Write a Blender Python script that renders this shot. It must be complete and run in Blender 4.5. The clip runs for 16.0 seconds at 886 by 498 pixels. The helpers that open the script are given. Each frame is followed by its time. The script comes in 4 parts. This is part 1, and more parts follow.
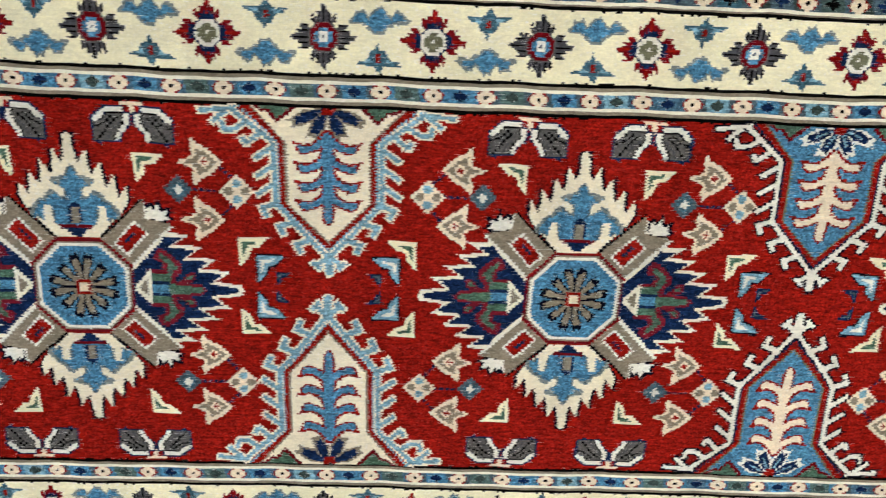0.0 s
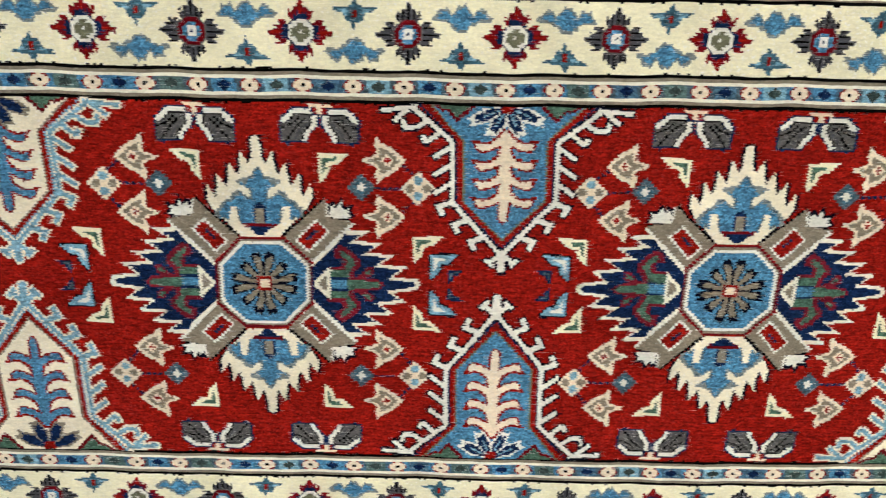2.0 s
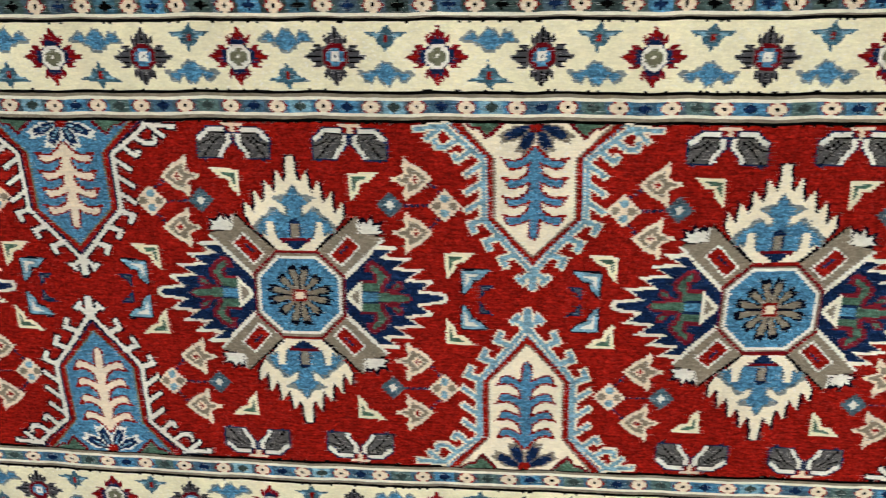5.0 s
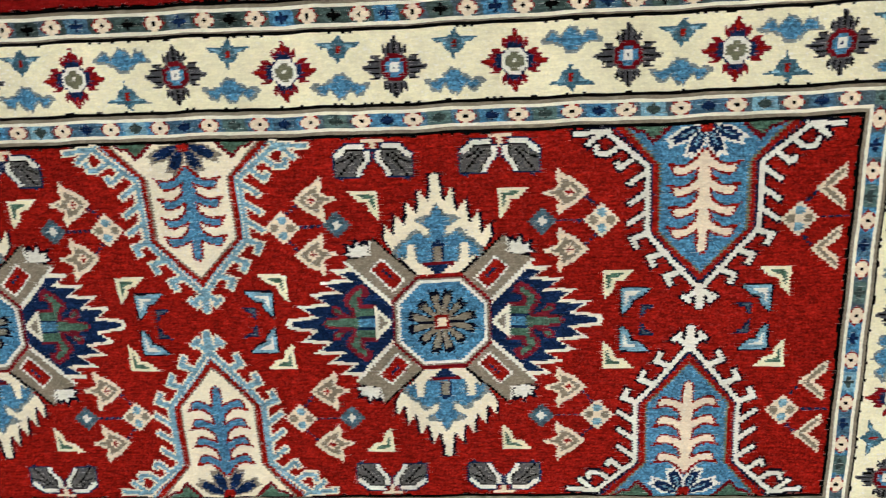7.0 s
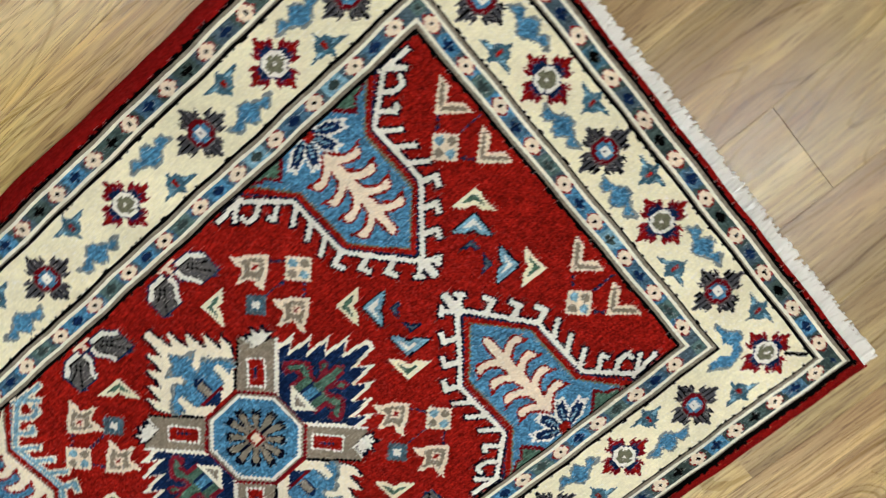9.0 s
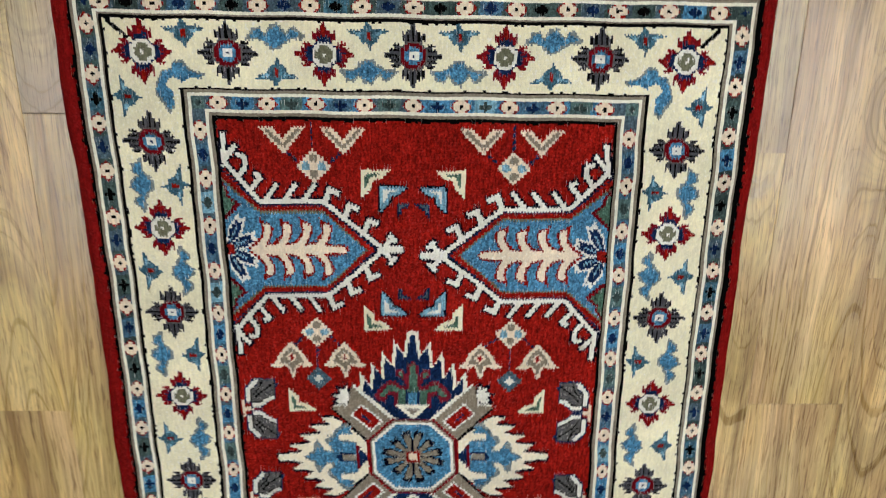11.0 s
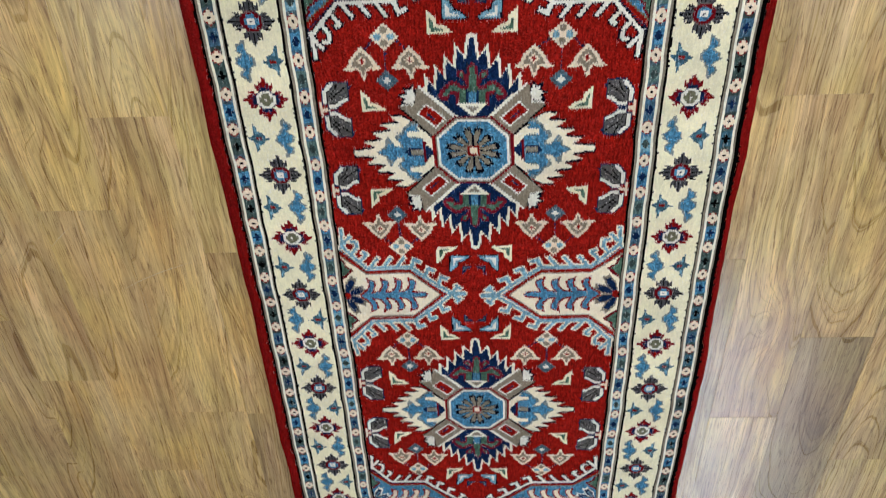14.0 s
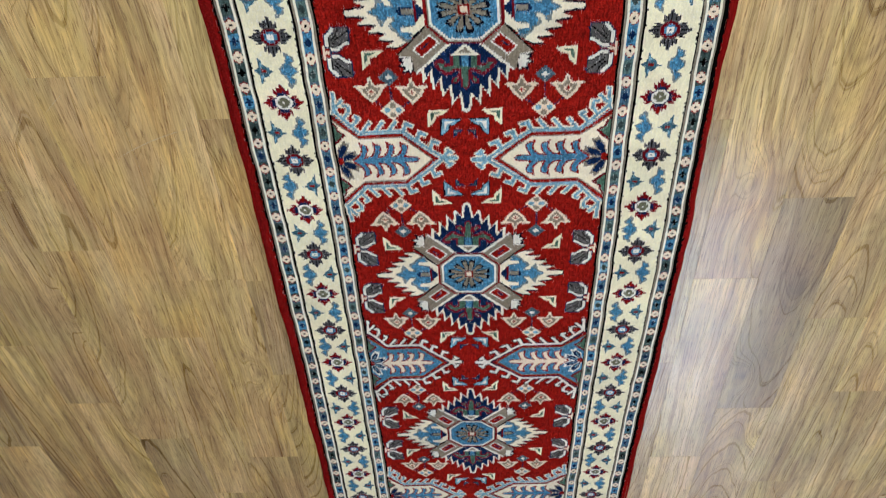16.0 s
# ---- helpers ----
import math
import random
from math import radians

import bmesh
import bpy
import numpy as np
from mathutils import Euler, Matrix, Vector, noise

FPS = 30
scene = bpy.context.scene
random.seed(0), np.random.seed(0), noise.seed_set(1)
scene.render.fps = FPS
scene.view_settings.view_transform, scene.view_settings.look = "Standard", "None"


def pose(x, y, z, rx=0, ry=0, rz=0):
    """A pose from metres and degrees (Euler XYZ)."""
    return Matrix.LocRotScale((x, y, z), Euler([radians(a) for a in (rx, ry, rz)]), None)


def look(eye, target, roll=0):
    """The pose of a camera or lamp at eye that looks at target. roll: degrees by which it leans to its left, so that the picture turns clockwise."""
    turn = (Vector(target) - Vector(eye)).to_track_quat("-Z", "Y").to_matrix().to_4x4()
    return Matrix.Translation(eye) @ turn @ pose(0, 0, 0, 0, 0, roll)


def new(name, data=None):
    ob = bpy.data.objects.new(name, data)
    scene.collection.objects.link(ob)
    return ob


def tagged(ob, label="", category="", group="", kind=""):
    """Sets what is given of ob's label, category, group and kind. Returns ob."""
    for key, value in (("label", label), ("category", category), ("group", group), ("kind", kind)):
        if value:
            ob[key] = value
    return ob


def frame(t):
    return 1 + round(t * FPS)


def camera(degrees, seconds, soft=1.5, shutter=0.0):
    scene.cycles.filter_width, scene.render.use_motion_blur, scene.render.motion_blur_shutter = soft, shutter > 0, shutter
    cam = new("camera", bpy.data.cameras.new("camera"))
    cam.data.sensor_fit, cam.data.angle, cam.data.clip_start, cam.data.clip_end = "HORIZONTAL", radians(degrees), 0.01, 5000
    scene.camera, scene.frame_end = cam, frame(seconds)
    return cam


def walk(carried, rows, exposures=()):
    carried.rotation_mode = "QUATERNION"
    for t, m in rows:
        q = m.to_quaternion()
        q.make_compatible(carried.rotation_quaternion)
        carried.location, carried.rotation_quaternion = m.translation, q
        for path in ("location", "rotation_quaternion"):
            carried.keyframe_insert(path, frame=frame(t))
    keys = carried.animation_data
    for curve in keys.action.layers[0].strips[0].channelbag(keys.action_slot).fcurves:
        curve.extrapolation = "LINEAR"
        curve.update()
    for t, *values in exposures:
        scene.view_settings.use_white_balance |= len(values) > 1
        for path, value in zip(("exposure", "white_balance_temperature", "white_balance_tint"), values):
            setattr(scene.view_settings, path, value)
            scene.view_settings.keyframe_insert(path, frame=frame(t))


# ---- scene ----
cam = camera(55.1, 16.0, soft=1.2, shutter=0.4)
PATH = [  # eyes and targets over the floor
    (0, (-1.368, 0.4239, 0.9737), (-1.299, -0.2679, -0.9016), 176.14),
    (0.5, (-1.261, 0.4328, 0.9636), (-1.229, -0.2702, -0.9084), 178.51),
    (1, (-1.166, 0.4344, 0.9655), (-1.141, -0.278, -0.9031), 179.22),
    (1.5, (-1.052, 0.4323, 0.9757), (-1.042, -0.2797, -0.8932), 180.19),
    (2, (-0.9529, 0.4251, 0.9837), (-0.9445, -0.2858, -0.8856), 180.14),
    (2.5, (-0.8635, 0.4334, 0.9812), (-0.8796, -0.2804, -0.8871), 182.48),
    (3, (-0.7752, 0.4376, 0.9825), (-0.8139, -0.258, -0.8923), 184.47),
    (3.2, (-0.7457, 0.4413, 0.983), (-0.7837, -0.2563, -0.891), 184.31),
    (5.3, (-0.2253, 0.4387, 1.002), (-0.4322, -0.2517, -0.8633), 196.83),
    (5.5, (-0.1832, 0.4387, 0.99), (-0.3779, -0.259, -0.8742), 195.92),
    (6, (-0.0828, 0.4291, 0.9791), (-0.2399, -0.255, -0.8937), 192.96),
    (6.5, (0.0183, 0.4226, 0.9687), (-0.151, -0.2488, -0.9076), 192.75),
    (7, (0.0923, 0.4071, 0.9584), (-0.0793, -0.217, -0.934), 193.17),
    (7.5, (0.1807, 0.3688, 0.9462), (-0.0289, -0.195, -0.9612), 191.76),
    (8, (0.2617, 0.3372, 0.9434), (0.0131, -0.1786, -0.9729), 186.83),
    (8.5, (0.3736, 0.3016, 0.9403), (0.0698, -0.1687, -0.9797), 182.37),
    (9, (0.502, 0.2444, 0.9517), (0.154, -0.1867, -0.9701), 177.87),
    (9.2, (0.5379, 0.2125, 0.9485), (0.1642, -0.1812, -0.9765), 178.36),
    (11.3, (0.6869, -0.0212, 1.036), (-0.0317, -0.0156, -0.8307), 178.25),
    (11.5, (0.7004, -0.0157, 1.052), (-0.0656, -0.0069, -0.7958), 178.03),
    (12, (0.7118, -0.0012, 1.078), (-0.1932, 0.0619, -0.7048), 180.25),
    (12.5, (0.7031, -0.0016, 1.102), (-0.3043, 0.0717, -0.6243), 180.78),
    (13, (0.6941, 0.0006, 1.116), (-0.3921, 0.0785, -0.5619), 181.28),
    (13.5, (0.6836, 0.003, 1.13), (-0.4748, 0.0694, -0.4994), 181.15),
    (14, (0.6809, -0.0001, 1.141), (-0.5395, 0.0792, -0.441), 181.99),
    (14.5, (0.6733, -0.0022, 1.155), (-0.5968, 0.0738, -0.3878), 181.68),
    (15, (0.6666, -0.0007, 1.17), (-0.636, 0.0695, -0.3463), 181.08),
    (15.5, (0.6614, -0.0008, 1.183), (-0.6998, 0.0536, -0.2818), 180.43),
    (16, (0.6584, 0.0005, 1.197), (-0.7494, 0.065, -0.2224), 180.49),
]
walk(cam, [(t, look(eye, target, roll)) for t, eye, target, roll in PATH],
     [(0, 0.12, 6850, 8), (2, 0.07, 6850, 8), (3.2, 0.03, 6830, 8), (5.3, -0.12, 6800, 8), (6.5, -0.1, 6760, 8), (8.5, -0.13, 6680, 8), (11.5, -0.31, 6430, 9), (13.5, -0.28, 6280, 9), (16, -0.19, 6150, 9)])

# ---- world and lamps ----
world = bpy.data.worlds.new("World")
scene.world = world
world.use_nodes = True
wn = world.node_tree.nodes
sky = wn.new("ShaderNodeTexSky")
sky.sky_type, sky.sun_disc, sky.sun_elevation, sky.sun_rotation = "NISHITA", False, radians(35), radians(120)
world.node_tree.links.new(sky.outputs[0], wn["Background"].inputs[0])
wn["Background"].inputs[1].default_value = 0.08

CEILING = 2.7
LIGHT_STRENGTH = 26.0
# flat panels along the ceiling: x, y
PANELS = [(1.0, -1.15), (0.0, -1.6), (-3.15, -1.5), (-4.41, -1.5), (-0.1, 1.4)]


# ---- materials ----


def node_material(name):
    m = bpy.data.materials.new(name)
    m.use_nodes = True
    t = m.node_tree
    return m, t.nodes, t.links, t.nodes["Principled BSDF"]


def ramp(nodes, stops):
    r = nodes.new("ShaderNodeValToRGB")
    while len(r.color_ramp.elements) < len(stops):
        r.color_ramp.elements.new(0.5)
    for e, (p, c) in zip(r.color_ramp.elements, stops):
        e.position, e.color = p, (*c, 1)
    return r


def noise_node(nodes, links, coord, scale, detail=4, rough=0.55, stretch=None):
    n = nodes.new("ShaderNodeTexNoise")
    n.inputs["Scale"].default_value, n.inputs["Detail"].default_value, n.inputs["Roughness"].default_value = scale, detail, rough
    if stretch:
        mp = nodes.new("ShaderNodeMapping")
        mp.inputs["Scale"].default_value = stretch
        links.new(coord, mp.inputs["Vector"])
        coord = mp.outputs[0]
    links.new(coord, n.inputs["Vector"])
    return n


def mixed(nodes, links, kind, fac, a, b):
    m = nodes.new("ShaderNodeMix")
    m.data_type, m.blend_type = "RGBA", kind
    for sock, v in ((m.inputs["Factor"], fac), (m.inputs["A"], a), (m.inputs["B"], b)):
        if isinstance(v, bpy.types.NodeSocket):
            links.new(v, sock)
        elif isinstance(v, tuple):
            sock.default_value = (*v, 1)
        else:
            sock.default_value = v
    return m.outputs["Result"]


def wool(name, colour, spread=0.3):
    """Knotted wool pile: every knot a little lighter or darker, dye that wavers from row to row, knots as relief."""
    m, nodes, links, bsdf = node_material(name)
    co = nodes.new("ShaderNodeTexCoord").outputs["Object"]
    knots = nodes.new("ShaderNodeTexVoronoi")
    knots.voronoi_dimensions = "2D"
    knots.inputs["Scale"].default_value, knots.inputs["Randomness"].default_value = 520, 0.55
    links.new(co, knots.inputs["Vector"])
    tone = nodes.new("ShaderNodeSeparateColor")
    links.new(knots.outputs["Color"], tone.inputs[0])
    fibre = noise_node(nodes, links, co, 900, 2, 0.7)
    rows = noise_node(nodes, links, co, 1.0, 3, 0.6, (70, 290, 1))
    lint = noise_node(nodes, links, co, 330, 2, 0.5)
    broad = noise_node(nodes, links, co, 11, 3, 0.5)
    mottle = noise_node(nodes, links, co, 75, 3, 0.6)
    worn = noise_node(nodes, links, co, 5, 2, 0.5)
    k = lambda f: tuple(min(1.0, c * max(0.1, f) + 0.002 * max(0, f - 1)) for c in colour)
    r = ramp(nodes, [(0.0, k(1 - 0.55 * spread)), (0.5, k(1.0)), (0.86, k(1 + 0.35 * spread)), (1.0, k(1 + 0.9 * spread))])
    links.new(tone.outputs[0], r.inputs[0])
    c = r.outputs[0]
    f = min(1.9, spread / 0.3)
    for n, lo, hi in ((fibre, 1 - 0.16 * f, 1 + 0.14 * f), (rows, 1 - 0.26 * f, 1 + 0.24 * f), (mottle, 1 - 0.1 * f, 1 + 0.1 * f), (broad, 0.86, 1.1)):
        q = ramp(nodes, [(0.3, (lo, lo, lo)), (0.7, (hi, hi, hi))])
        links.new(n.outputs["Fac"], q.inputs[0])
        c = mixed(nodes, links, "MULTIPLY", 1.0, c, q.outputs[0])
    # lighter fibre tips that stand out here and there
    q = ramp(nodes, [(0.57, (0, 0, 0)), (0.72, (0.75, 0.75, 0.75))])
    links.new(lint.outputs["Fac"], q.inputs[0])
    w = ramp(nodes, [(0.35, (0.3, 0.3, 0.3)), (0.65, (1, 1, 1))])
    links.new(worn.outputs["Fac"], w.inputs[0])
    c = mixed(nodes, links, "MIX", mixed(nodes, links, "MULTIPLY", 1.0, q.outputs[0], w.outputs[0]), c, tuple(min(0.9, 1.55 * x + 0.08 * max(colour) + 0.002) for x in colour))
    links.new(c, bsdf.inputs["Base Color"])
    bsdf.inputs["Roughness"].default_value = 0.95
    bsdf.inputs["Specular IOR Level"].default_value = 0.0
    bsdf.inputs["Sheen Weight"].default_value, bsdf.inputs["Sheen Roughness"].default_value = 0.08, 0.3
    bsdf.inputs["Sheen Tint"].default_value = (*(min(1.0, 2.2 * x + 0.1 * max(colour)) for x in colour), 1)
    height = nodes.new("ShaderNodeMath")
    height.operation = "MULTIPLY_ADD"
    links.new(knots.outputs["Distance"], height.inputs[0])
    height.inputs[1].default_value = -1.0
    links.new(fibre.outputs["Fac"], height.inputs[2])
    bump = nodes.new("ShaderNodeBump")
    bump.inputs["Strength"].default_value, bump.inputs["Distance"].default_value = 0.5, 0.0012
    links.new(height.outputs[0], bump.inputs["Height"])
    links.new(bump.outputs[0], bsdf.inputs["Normal"])
    return m


COLOURS = {
    "red": (0.238, 0.0090, 0.0057), "navy": (0.0066, 0.019, 0.060), "blue": (0.066, 0.205, 0.330), "cream": (0.84, 0.785, 0.535),
    "white": (0.77, 0.76, 0.655), "tan": (0.235, 0.20, 0.145), "grey": (0.07, 0.07, 0.077), "green": (0.066, 0.135, 0.092),
    "teal": (0.05, 0.125, 0.165), "black": (0.0022, 0.0022, 0.002), "pink": (0.79, 0.67, 0.485), "sky": (0.185, 0.36, 0.45),
    "slate": (0.068, 0.108, 0.13), "olive": (0.155, 0.155, 0.095), "maroon": (0.13, 0.005, 0.009), "moss": (0.04, 0.06, 0.055), "ash": (0.105, 0.102, 0.096), "ivory": (0.81, 0.785, 0.62), "stone": (0.20, 0.225, 0.21), "garnet": (0.15, 0.012, 0.021), "steel": (0.062, 0.135, 0.195), "sage": (0.09, 0.15, 0.14), "fern": (0.055, 0.088, 0.080), "wine": (0.185, 0.0064, 0.0056), "shell": (0.83, 0.755, 0.555), "ink": (0.0032, 0.0042, 0.0105), "ruby": (0.165, 0.006, 0.010),
}
SPREAD = {"cream": 0.10, "ivory": 0.11, "shell": 0.11, "white": 0.12, "pink": 0.14, "red": 0.6, "blue": 0.9, "navy": 0.9, "teal": 0.7, "slate": 0.7, "sky": 0.55, "green": 0.7, "sage": 0.6, "fern": 0.6, "steel": 0.8, "moss": 0.7}
WOOL = {k: wool("wool_" + k, v, SPREAD.get(k, 0.3)) for k, v in COLOURS.items()}
NAMES = list(COLOURS)


def laminate():
    """Oak-look laminate with satin varnish; each strip is cut from the log at its own place, so rings show as arches or stripes."""
    m, nodes, links, bsdf = node_material("oak_laminate")
    co = nodes.new("ShaderNodeTexCoord").outputs["Object"]
    info = nodes.new("ShaderNodeObjectInfo")

    def calc(op, a, b, c=0.0):
        n = nodes.new("ShaderNodeMath")
        n.operation = op
        for sock, v in zip(n.inputs, (a, b, c)):
            if isinstance(v, bpy.types.NodeSocket):
                links.new(v, sock)
            else:
                sock.default_value = v
        return n.outputs[0]

    white = nodes.new("ShaderNodeTexWhiteNoise")
    white.noise_dimensions = "1D"
    links.new(calc("MULTIPLY", info.outputs["Random"], 917.0), white.inputs["W"])
    chance = nodes.new("ShaderNodeSeparateColor")
    links.new(white.outputs["Color"], chance.inputs[0])
    r1, r2, r3 = chance.outputs[0], chance.outputs[1], chance.outputs[2]
    shift = nodes.new("ShaderNodeVectorMath")
    shift.operation = "MULTIPLY_ADD"
    links.new(white.outputs["Color"], shift.inputs[0])
    shift.inputs[1].default_value = (37, 53, 19)
    links.new(co, shift.inputs[2])
    v = shift.outputs[0]
    # slow bending of the grain, and a smaller waver on top of it
    for stretch, much in (((2.6, 11, 1), 0.026), ((11, 55, 1), 0.006)):
        warp = noise_node(nodes, links, v, 1.0, 2, 0.5, stretch)
        wv = nodes.new("ShaderNodeVectorMath")
        wv.operation = "MULTIPLY_ADD"
        links.new(warp.outputs["Color"], wv.inputs[0])
        wv.inputs[1].default_value = (0.0, much, 0.0)
        links.new(v, wv.inputs[2])
        v = wv.outputs[0]
    bent = nodes.new("ShaderNodeVectorMath")
    bent.operation = "SUBTRACT"
    links.new(v, bent.inputs[0])
    back = nodes.new("ShaderNodeVectorMath")
    back.operation = "MULTIPLY"
    links.new(white.outputs["Color"], back.inputs[0])
    back.inputs[1].default_value = (37, 53, 19)
    links.new(back.outputs[0], bent.inputs[1])
    xyz = nodes.new("ShaderNodeSeparateXYZ")
    links.new(bent.outputs[0], xyz.inputs[0])
    # distance from the log's heart: across the strip, and slowly rising along it
    across = calc("ADD", calc("MULTIPLY_ADD", r1, 0.19, -0.19), xyz.outputs[1])
    along = calc("MULTIPLY_ADD", calc("SUBTRACT", xyz.outputs[0], 0.345), calc("MULTIPLY_ADD", r2, 0.3, -0.15), 0.075)
    heart = calc("SQRT", calc("ADD", calc("MULTIPLY", across, across), calc("MULTIPLY", along, along)), 0.0)
    # now and then a knot, round which the rings bend
    dx = calc("MULTIPLY", calc("SUBTRACT", xyz.outputs[0], calc("MULTIPLY_ADD", r2, 0.5, 0.08)), 0.45)
    dy = calc("SUBTRACT", xyz.outputs[1], calc("MULTIPLY_ADD", r3, 0.12, 0.005))
    d2 = calc("MULTIPLY", calc("ADD", calc("MULTIPLY", dx, dx), calc("MULTIPLY", dy, dy)), calc("GREATER_THAN", r1, 0.6))
    d2 = calc("ADD", d2, calc("MULTIPLY", calc("LESS_THAN", r1, 0.6), 1.0))
    heart = calc("MULTIPLY_ADD", calc("EXPONENT", calc("MULTIPLY", d2, -1100.0), 0.0), 0.035, heart)
    knot = calc("EXPONENT", calc("MULTIPLY", d2, -16000.0), 0.0)
    rings = nodes.new("ShaderNodeTexNoise")
    rings.noise_dimensions = "1D"
    rings.inputs["Scale"].default_value, rings.inputs["Detail"].default_value, rings.inputs["Roughness"].default_value = 60, 3.5, 0.6
    links.new(calc("MULTIPLY_ADD", r3, 7.0, heart), rings.inputs["W"])
    figure = noise_node(nodes, links, v, 1.0, 3, 0.55, (2.6, 17, 1))
    grain = nodes.new("ShaderNodeTexNoise")
    grain.noise_dimensions = "1D"
    grain.inputs["Scale"].default_value, grain.inputs["Detail"].default_value, grain.inputs["Roughness"].default_value = 330, 3.0, 0.6
    links.new(calc("MULTIPLY_ADD", r2, 9.0, calc("MULTIPLY_ADD", figure.outputs["Fac"], 0.012, heart)), grain.inputs["W"])
    fleck = noise_node(nodes, links, v, 1.0, 3, 0.65, (9, 330, 1))
    streak = noise_node(nodes, links, v, 1.0, 4, 0.65, (1.8, 62, 1))
    hue = noise_node(nodes, links, v, 1.0, 2, 0.5, (4.5, 10, 1))
    pores = noise_node(nodes, links, v, 1.0, 2, 0.6, (26, 430, 1))
    patch = noise_node(nodes, links, v, 1.0, 3, 0.55, (5, 12, 1))
    r = ramp(nodes, [(0.28, (0.292, 0.202, 0.102)), (0.5, (0.415, 0.320, 0.162)), (0.72, (0.53, 0.42, 0.245))])
    links.new(figure.outputs["Fac"], r.inputs[0])
    c = r.outputs[0]
    for src, fac, stops in ((rings.outputs["Fac"], 0.72, [(0.28, (0.62, 0.55, 0.47)), (0.38, (0.85, 0.815, 0.77)), (0.46, (1.03, 1.03, 1.02)), (0.66, (1.16, 1.15, 1.10))]),
                            (grain.outputs["Fac"], 0.7, [(0.32, (0.70, 0.67, 0.63)), (0.44, (0.98, 0.98, 0.98)), (0.70, (1.16, 1.15, 1.12))]),
                            (fleck.outputs["Fac"], 1.0, [(0.36, (0.76, 0.71, 0.65)), (0.47, (0.98, 0.98, 0.98)), (0.53, (1.02, 1.02, 1.02)), (0.64, (1.2, 1.2, 1.17))]),
                            (streak.outputs["Fac"], 1.0, [(0.34, (0.70, 0.62, 0.53)), (0.46, (0.97, 0.96, 0.94)), (0.65, (1.10, 1.10, 1.05))]),
                            (hue.outputs["Fac"], 1.0, [(0.36, (1.02, 0.96, 0.93)), (0.5, (1.0, 0.985, 0.95)), (0.64, (0.98, 1.0, 0.90))]),
                            (pores.outputs["Fac"], 1.0, [(0.35, (0.56, 0.49, 0.42)), (0.44, (1.0, 1.0, 1.0))]),
                            (patch.outputs["Fac"], 1.0, [(0.32, (0.91, 0.87, 0.87)), (0.5, (1.0, 1.0, 1.0)), (0.68, (1.14, 1.11, 0.95))])):
        q = ramp(nodes, stops)
        links.new(src, q.inputs[0])
        c = mixed(nodes, links, "MULTIPLY", fac, c, q.outputs[0])
    q = ramp(nodes, [(0.0, (1.0, 1.0, 1.0)), (1.0, (0.5, 0.44, 0.4))])
    links.new(knot, q.inputs[0])
    c = mixed(nodes, links, "MULTIPLY", 1.0, c, q.outputs[0])
    c = mixed(nodes, links, "MULTIPLY", 1.0, c, info.outputs["Color"])
    links.new(c, bsdf.inputs["Base Color"])
    rr = ramp(nodes, [(0.3, (0.26, 0.26, 0.26)), (0.7, (0.34, 0.34, 0.34))])
    links.new(grain.outputs["Fac"], rr.inputs[0])
    links.new(rr.outputs[0], bsdf.inputs["Roughness"])
    bsdf.inputs["Specular IOR Level"].default_value = 0.5
    bump = nodes.new("ShaderNodeBump")
    bump.inputs["Strength"].default_value, bump.inputs["Distance"].default_value = 0.25, 0.0004
    links.new(pores.outputs["Fac"], bump.inputs["Height"])
    links.new(bump.outputs[0], bsdf.inputs["Normal"])
    return m


def plain(name, colour, rough=0.8, emit=0.0, glow=(0.965, 1.0, 1.07)):
    m, nodes, links, bsdf = node_material(name)
    co = nodes.new("ShaderNodeTexCoord").outputs["Object"]
    n = noise_node(nodes, links, co, 30, 4)
    r = ramp(nodes, [(0.3, tuple(c * 0.95 for c in colour)), (0.7, tuple(min(1, c * 1.03) for c in colour))])
    links.new(n.outputs["Fac"], r.inputs[0])
    links.new(r.outputs[0], bsdf.inputs["Base Color"])
    bsdf.inputs["Roughness"].default_value = rough
    if emit:
        bsdf.inputs["Emission Color"].default_value = (*glow, 1)
        bsdf.inputs["Emission Strength"].default_value = emit
    return m


OAK = laminate()
PAINT = plain("wall_paint", (0.78, 0.76, 0.72))
GYPSUM = plain("ceiling_paint", (0.82, 0.81, 0.79), 0.9)
JOINT = plain("joint_board", (0.12, 0.09, 0.06), 0.8)
METAL = plain("white_enamel", (0.8, 0.8, 0.8), 0.4)
DIFFUSER = plain("lamp_diffuser", (0.9, 0.9, 0.9), 0.5, LIGHT_STRENGTH)
COLD_DIFFUSER = plain("cold_lamp_diffuser", (0.9, 0.9, 0.9), 0.5, LIGHT_STRENGTH, (0.86, 1.0, 1.28))
COTTON = plain("cotton_yarn", (0.84, 0.83, 0.76), 0.95)


# ---- mesh helpers ----


def box(bm, x0, x1, y0, y1, z0, z1, bevel=0.0):
    r = bmesh.ops.create_cube(bm, size=1.0)
    for v in r["verts"]:
        v.co = Vector(((x0 + x1) / 2 + v.co.x * (x1 - x0), (y0 + y1) / 2 + v.co.y * (y1 - y0), (z0 + z1) / 2 + v.co.z * (z1 - z0)))
    if bevel:
        es = {e for v in r["verts"] for e in v.link_edges}
        bmesh.ops.bevel(bm, geom=list(es), offset=bevel, segments=2, affect="EDGES")
    return r


def part(name, bm, material, parent=None, label="", kind=""):
    me = bpy.data.meshes.new(name)
    bm.to_mesh(me)
    bm.free()
    me.materials.append(material)
    ob = new(name, me)
    ob.parent = parent
    return tagged(ob, label, kind=kind)


